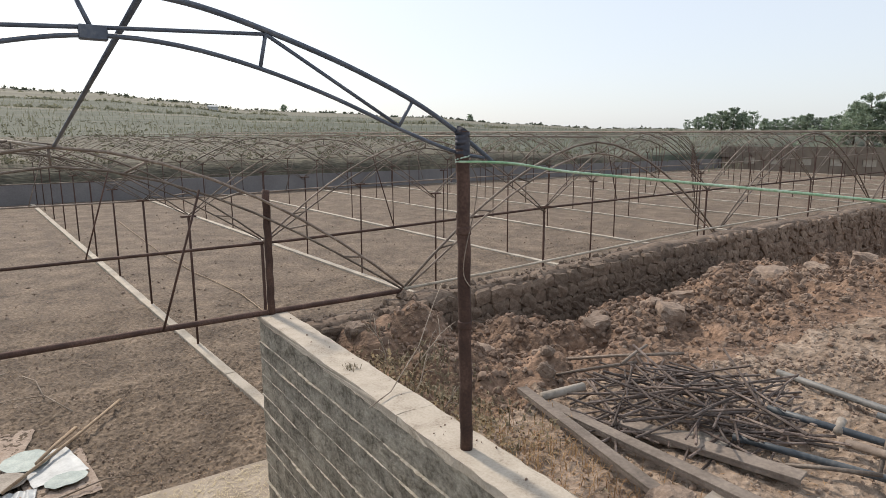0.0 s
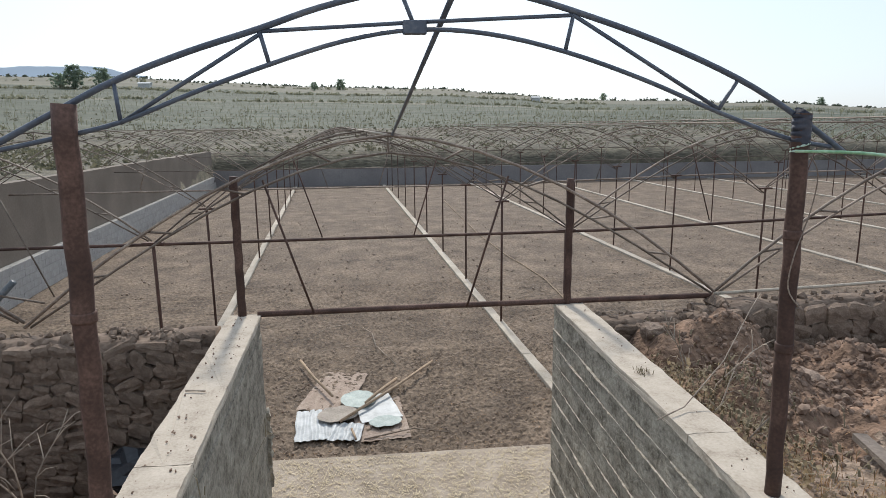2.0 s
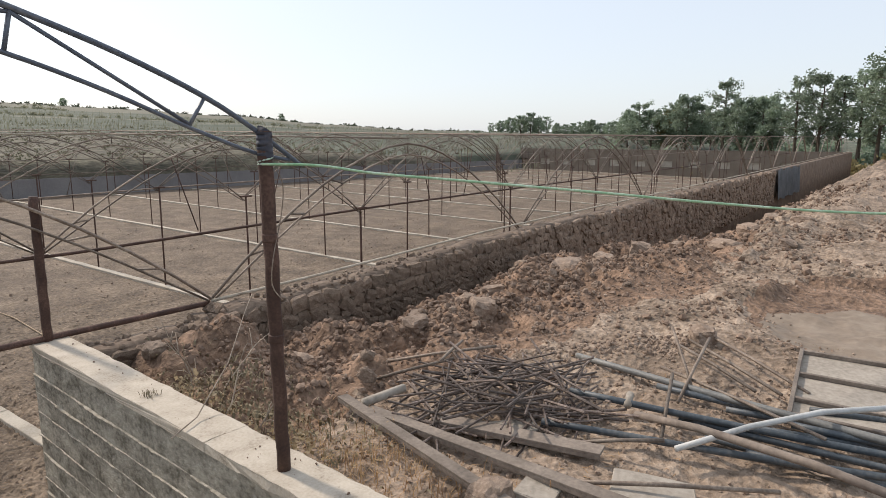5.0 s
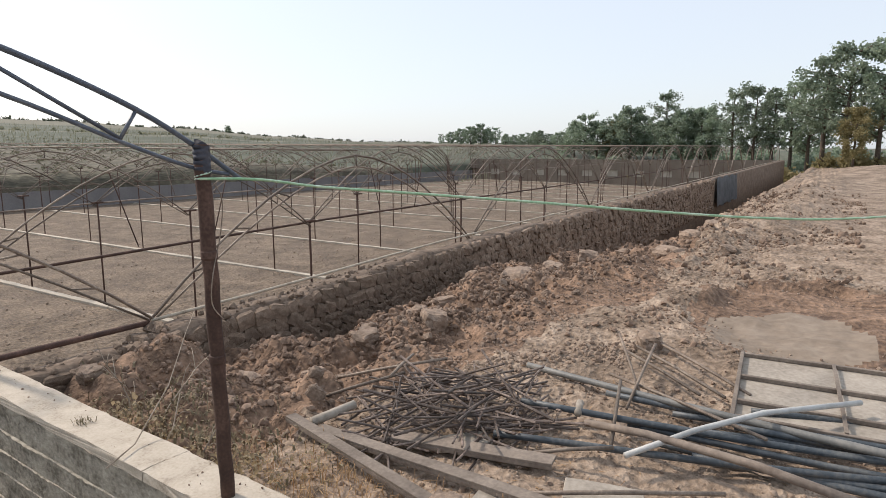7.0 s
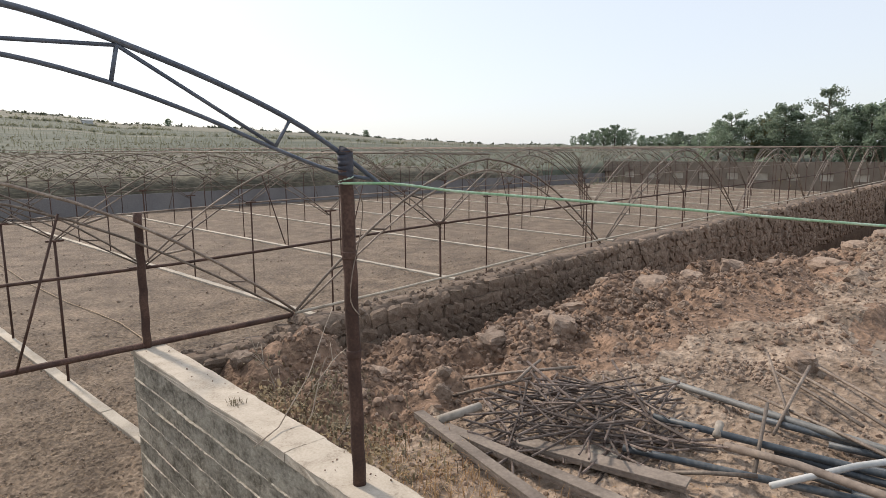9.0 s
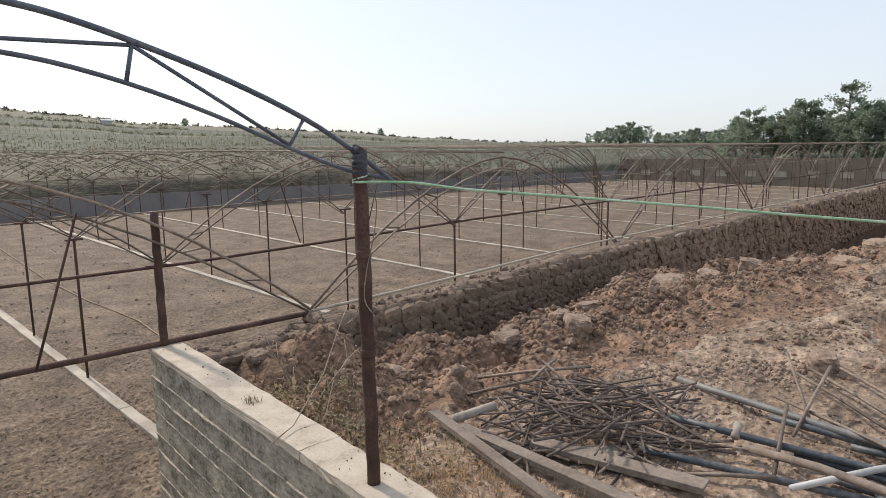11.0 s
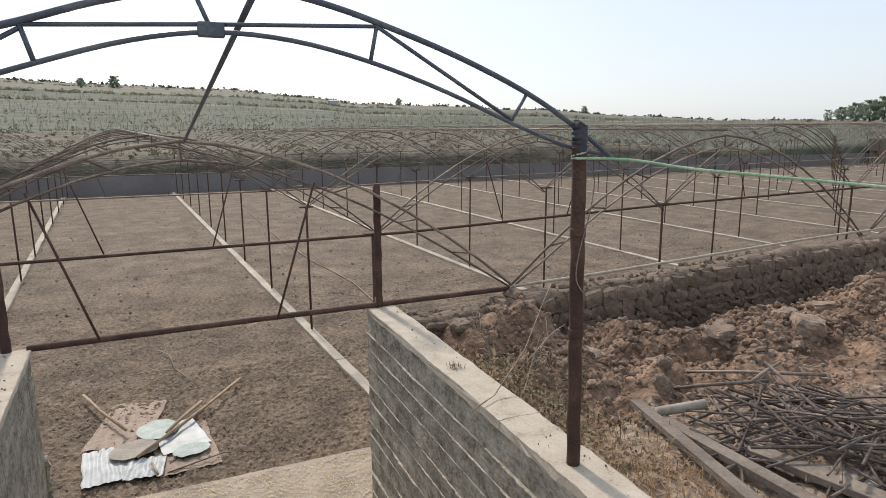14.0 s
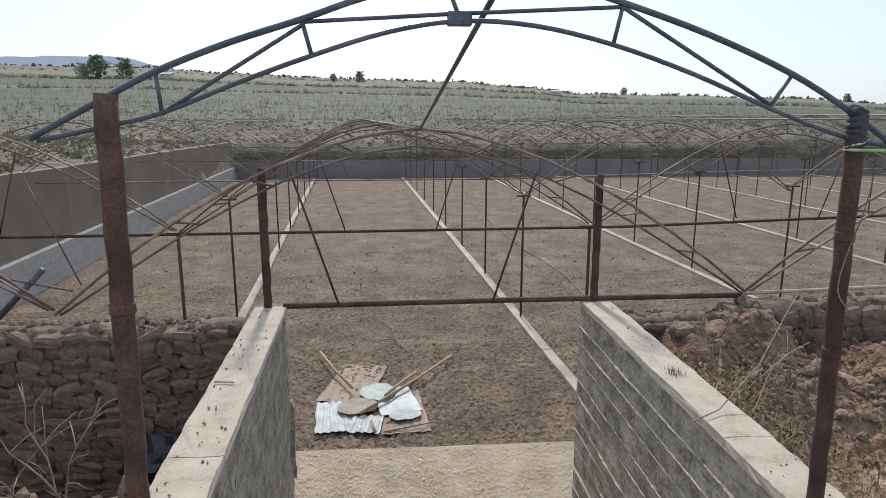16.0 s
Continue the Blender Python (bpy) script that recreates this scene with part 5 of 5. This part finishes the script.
for i in range(60):
    azim, dist = pick.uniform(70, 97), pick.uniform(84, 95)
    x, y = dist * math.sin(radians(azim)), -2.4 + dist * math.cos(radians(azim))
    spots.append((x, y, ground_z(x, y)))
    sizes.append(pick.uniform(0.6, 1.8))
leafy("dry_scrub", spots, sizes, 0.35, 50, M_LEAF_DRY, "yellowing scrub before the trees", "scrub")

# shrubs along the ridge and on the fields
M_SCRUB = material("far_scrub", ((0.08, 0.09, 0.06), (0.115, 0.125, 0.085), (0.15, 0.155, 0.11)), 0.5, 0.9, bump=0.0, fine=3)
spots, sizes = [], []
for i in range(900):
    azim = pick.uniform(-48, 70)
    dist = pick.uniform(250, 266)
    x, y = dist * math.sin(radians(azim)), -2.4 + dist * math.cos(radians(azim))
    spots.append((x, y, ground_z(x, y) - 0.3))
    sizes.append(pick.uniform(0.3, 1.0))
leafy("ridge_scrub", spots, sizes, 0.7, 9, M_SCRUB, "dark low scrub along the ridge", "scrub")
spots, sizes = [], []
for band, (d0, d1), count in ((0, (196, 200), 700), (1, (150, 153), 380), (2, (228, 230), 200)):
    for i in range(count):
        azim = pick.uniform(-48, 20 if band != 1 else 40)
        dist = pick.uniform(d0, d1) + 10 * math.sin(radians(azim * 2 + 40 * band))
        x, y = dist * math.sin(radians(azim)), -2.4 + dist * math.cos(radians(azim))
        spots.append((x, y, ground_z(x, y) - 0.2))
        sizes.append(pick.uniform(0.4, 0.9))
M_CROP = leaf_material("crop_rows", ((0.2, 0.205, 0.14), (0.26, 0.26, 0.18), (0.33, 0.32, 0.235)))
leafy("crop_rows", spots, sizes, 0.6, 8, M_CROP, "pale standing crop along the field edges", "crops")
spots, sizes = [], []
for i in range(6500):
    azim, dist = pick.uniform(-46, 74), 45 + 75 * pick.random() ** 1.5
    x, y = dist * math.sin(radians(azim)), -2.4 + dist * math.cos(radians(azim))
    p, q = to_lattice(x, y)
    if i > 5000:
        v = lattice(pick.uniform(-34, -12.7), pick.uniform(2, 42))
        x, y, q = v.x, v.y, 50
    if q < 41.5 or (x > 60 and y < 50):
        continue
    spots.append((x, y, ground_z(x, y) - 0.06))
    sizes.append(pick.uniform(0.1, 0.36))
M_TUSSOCK = leaf_material("dry_tussock", ((0.1, 0.105, 0.065), (0.165, 0.16, 0.105), (0.26, 0.24, 0.165)))
leafy("field_tussocks", spots, sizes, 0.22, 12, M_TUSSOCK, "dry grass and weeds on the bank and field", "grass")

hill_bush = tree("hill_tree", 10, 9.0, 9, M_LEAF_HAZED, "dark round tree alone on the hillside", 0.12, 0.55, 1800)
hill_bush["group"] = "hillside trees"
for i, (azim, dist, top) in enumerate(((-24.6, 190, 5.35), (-22.6, 195, 5.2), (-5.9, 225, 4.4), (-3.6, 235, 4.65), (19.8, 250, 2.8), (36.5, 255, 2.0), (-25.6, 192, 4.7))):
    x, y = dist * math.sin(radians(azim)), -2.4 + dist * math.cos(radians(azim))
    z = ground_z(x, y) - 0.3
    h = max(3.0, 1.65 + dist * math.tan(radians(top)) - z)
    m = Matrix.Translation((x, y, z)) @ Matrix.Rotation(i * 1.3, 4, "Z")
    ob = hill_bush if i == 0 else copy_thing(hill_bush, m)
    ob.matrix_basis = m
    ob.scale = (h / 10 * 1.1,) * 2 + (h / 10,)

# a small pale shed on the hill, and mountains far off
for azim, dist, w in ((13.9, 205, 2.6), (-19.6, 200, 3.2)):
    x, y = dist * math.sin(radians(azim)), -2.4 + dist * math.cos(radians(azim))
    shed = group_of("field_shed", "small pale shed on the hillside", "shed", "field sheds", at=(x, y, ground_z(x, y) - 0.1))
    part("walls", add_box(bmesh.new(), (-w / 2, -1, 0), (w / 2, 1, 1.3)), M_PALEPIPE, shed)
    roof = bmesh.new()
    vs = [roof.verts.new(c) for c in ((-w / 2 - 0.2, -1.2, 1.3), (w / 2 + 0.2, -1.2, 1.3), (w / 2 + 0.2, 1.2, 1.3), (-w / 2 - 0.2, 1.2, 1.3), (-w / 2 - 0.2, 0, 1.8), (w / 2 + 0.2, 0, 1.8))]
    for f in ((0, 1, 5, 4), (2, 3, 4, 5), (0, 4, 3), (1, 2, 5), (3, 2, 1, 0)):
        roof.faces.new([vs[k] for k in f])
    part("roof", roof, M_TIN, shed)
# the blue of the mountains is distance haze, put into their base colour
M_HAZED_MOUNT = material("hazed_mountain", ((0.68, 0.75, 0.81), (0.71, 0.78, 0.84), (0.74, 0.81, 0.86)), 0.001, 1.0, bump=0.0, fine=0.004)
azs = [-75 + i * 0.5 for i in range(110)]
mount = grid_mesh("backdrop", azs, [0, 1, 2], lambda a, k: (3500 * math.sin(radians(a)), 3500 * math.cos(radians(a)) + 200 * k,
                  (-100, 3500 * math.tan(radians(5.55 + 0.6 * noise.noise(Vector((a * 0.13, 0.4, 0))) + 0.25 * noise.noise(Vector((a * 0.5, 1.4, 0))) - 0.5 * sstep(-26, -20, a))), -100)[int(k)]), M_HAZED_MOUNT)
tagged(mount, "faint mountains on the horizon, blue haze in their colour", "backdrop", kind="structure")

# ---- stones of the front walls ----
stone_meshes = [rock_mesh("stone", 10 + s, M_STONE, 2, 0.34) for s in range(8)]


def masonry(wall, p0, p1, top, low, face, limit, seed, lay=0.13, long=0.2):
    """Rubble laid in rough courses on a wall's outer face, each stone a part."""
    pick = random.Random(seed)
    count, z = 0, 0
    p = p0
    courses = 16
    heights = [lay * pick.uniform(0.8, 1.25) for _ in range(courses)]
    z_off = 0.0
    for h in heights:
        p = p0 + pick.uniform(-0.1, 0.1)
        while p < p1:
            w = long * pick.uniform(0.55, 1.5)
            zc = top(p + w / 2) - 0.03 - z_off - h / 2 + 0.03 * noise.noise(Vector((p * 2, z_off * 3, 1)))
            if zc - h / 2 > low(p) and p + w < p1 + 0.1 and count < limit:
                ob = new("stone", stone_meshes[pick.randrange(8)])
                ob.parent = wall
                c = lattice(p + w / 2, face, zc)
                ob.matrix_basis = Matrix.Translation(c + Vector((0, pick.uniform(-0.012, 0.02), 0))) @ Matrix.Rotation(radians(2) + pick.gauss(0, 0.06), 4, "Z") @ Matrix.Rotation(pick.gauss(0.12, 0.28), 4, "Y")
                ob.scale = (w * 1.03, 0.15, h * 1.08)
                count += 1
            p += w
        z_off += h
    return count


masonry(wall_left, -8.2, -4.72, lambda p: -0.02, lambda p: -1.62, -0.325, 298, 1, 0.1, 0.17)
masonry(wall_right, 0.05, 5.6, lambda p: -0.02 + 0.008 * p + 0.1 * sstep(0.5, 6, p), lambda p: -0.85, -0.325, 262, 2, 0.125, 0.17)
for depth in (-0.2, -0.07):            # flat stones bedded on top of the low stretch
    masonry(wall_right, -1.2, 0.4, lambda p: 0.02 - 0.08 * (1 - sstep(-0.3, 0.0, p)), lambda p: -0.19, depth, 12, 5, 0.1, 0.15)
masonry(wall_right, -1.2, 0.0, lambda p: -0.02 - 0.08 * (1 - sstep(-0.3, 0.0, p)), lambda p: -0.75, -0.325, 36, 3, 0.1, 0.16)

# the stones further along, too far to tell apart, laid in the same courses
def masonry_rest(p0, p1, lay, long, low):
    pick = random.Random(9)
    base = [(np.array([v.co[:] for v in m.vertices]), np.array([q.vertices[:] for q in m.polygons])) for m in stone_meshes]
    vs, fs, n = [], [], 0
    z_off = 0.0
    while z_off < low:
        h = lay * pick.uniform(0.8, 1.25)
        p = p0 + pick.uniform(-0.1, 0.1)
        while p < p1:
            w = long * pick.uniform(0.55, 1.5) * (1 + 0.04 * max(0, p - 10))
            zc = 0.05 + 0.008 * p - z_off - h / 2 + 0.04 * noise.noise(Vector((p * 2, z_off * 3, 1)))
            c = lattice(p + w / 2, -0.318 + pick.uniform(-0.035, 0.035), zc + pick.gauss(0, 0.018))
            m = Matrix.Translation(c) @ Matrix.Rotation(radians(2) + pick.gauss(0, 0.08), 4, "Z") @ Matrix.Rotation(pick.gauss(0.18, 0.36), 4, "Y") @ Matrix.Diagonal((w * 1.03, 0.14, h * 1.08, 1))
            bv, bf = base[pick.randrange(8)]
            mm = np.array(m)
            vs.append(bv @ mm[:3, :3].T + mm[:3, 3])
            fs.append(bf + n)
            n += len(bv)
            p += w
        z_off += h
    return tagged(joined("wall_rubble", np.concatenate(vs), np.concatenate(fs), M_STONE), "rubble stones laid in mud along the long wall", "stones", kind="stuff")


masonry_rest(5.6, 30, 0.125, 0.17, 1.5)
pick = random.Random(9)
# loose stones along the top of the walls
places, sizes = [], []
for i in range(300):
    p = pick.choice((pick.uniform(-7.5, -4.75), pick.uniform(-1.2, 4)))
    base = (-0.04 if p < -4 else -0.02 + 0.008 * p + 0.1 * sstep(0.5, 6, p) - 0.08 * (1 - sstep(-0.3, 0.0, p)))
    places.append(lattice(p, -0.12 + pick.uniform(-0.22, 0.08), base + 0.01)[:])
    sizes.append(pick.uniform(0.012, 0.05))
clods("wall_top_stones", np.array(places), np.array(sizes), M_STONE, "loose stones and clods along the wall top", "stones")

tagged(pipe("leaning_pipe", [(-5.1, 4.55, -0.75), (-4.25, 4.5, 0.09)], 0.035, M_DARKPIPE, sides=10), "dark plastic pipe leaning by the side wall", "pipe")
for p0, p1 in (((-4.75, 4.5, 0.0), (-4.2, 4.5, -0.38)), ((-4.75, 4.45, 0.03), (-3.96, 4.5, -0.16)), ((-5.5, 6.5, 0.95), (-4.9, 6.5, -0.6))):
    tagged(pipe("loose_rod", [p0, p1], 0.012, M_STEEL, sides=6), "thin pale rod leaning by the side wall", "rod", "leaning rods")

# standing stalks on the fields
def stalk_place(k):
    azim, dist = k.uniform(-44, 60), 75 + 120 * k.random()
    x, y = dist * math.sin(radians(azim)), -2.4 + dist * math.cos(radians(azim))
    return x, y, ground_z(x, y) - 0.05


blades("field_stalks", 7000, stalk_place, 1.0, 0.05, M_CROP, "thin standing stalks across the fields", "crops", 0.4)

# ---- dry leafy weeds along the outer edge of the wing wall ----
M_WEEDLEAF = leaf_material("dry_weed_leaf", ((0.22, 0.165, 0.095), (0.36, 0.28, 0.17), (0.5, 0.41, 0.28)))
pick = random.Random(31)
spots, sizes = [], []
for i in range(42):
    x, y = 1.74 + 0.34 * pick.random() ** 1.5, pick.uniform(-0.1, 2.0)
    spots.append((x, y, yard_z(x, y) - 0.02))
    sizes.append(pick.uniform(0.09, 0.2))
leafy("dry_weeds", spots, sizes, 0.055, 22, M_WEEDLEAF, "dry pale weeds tangled along the wall edge", "weeds")
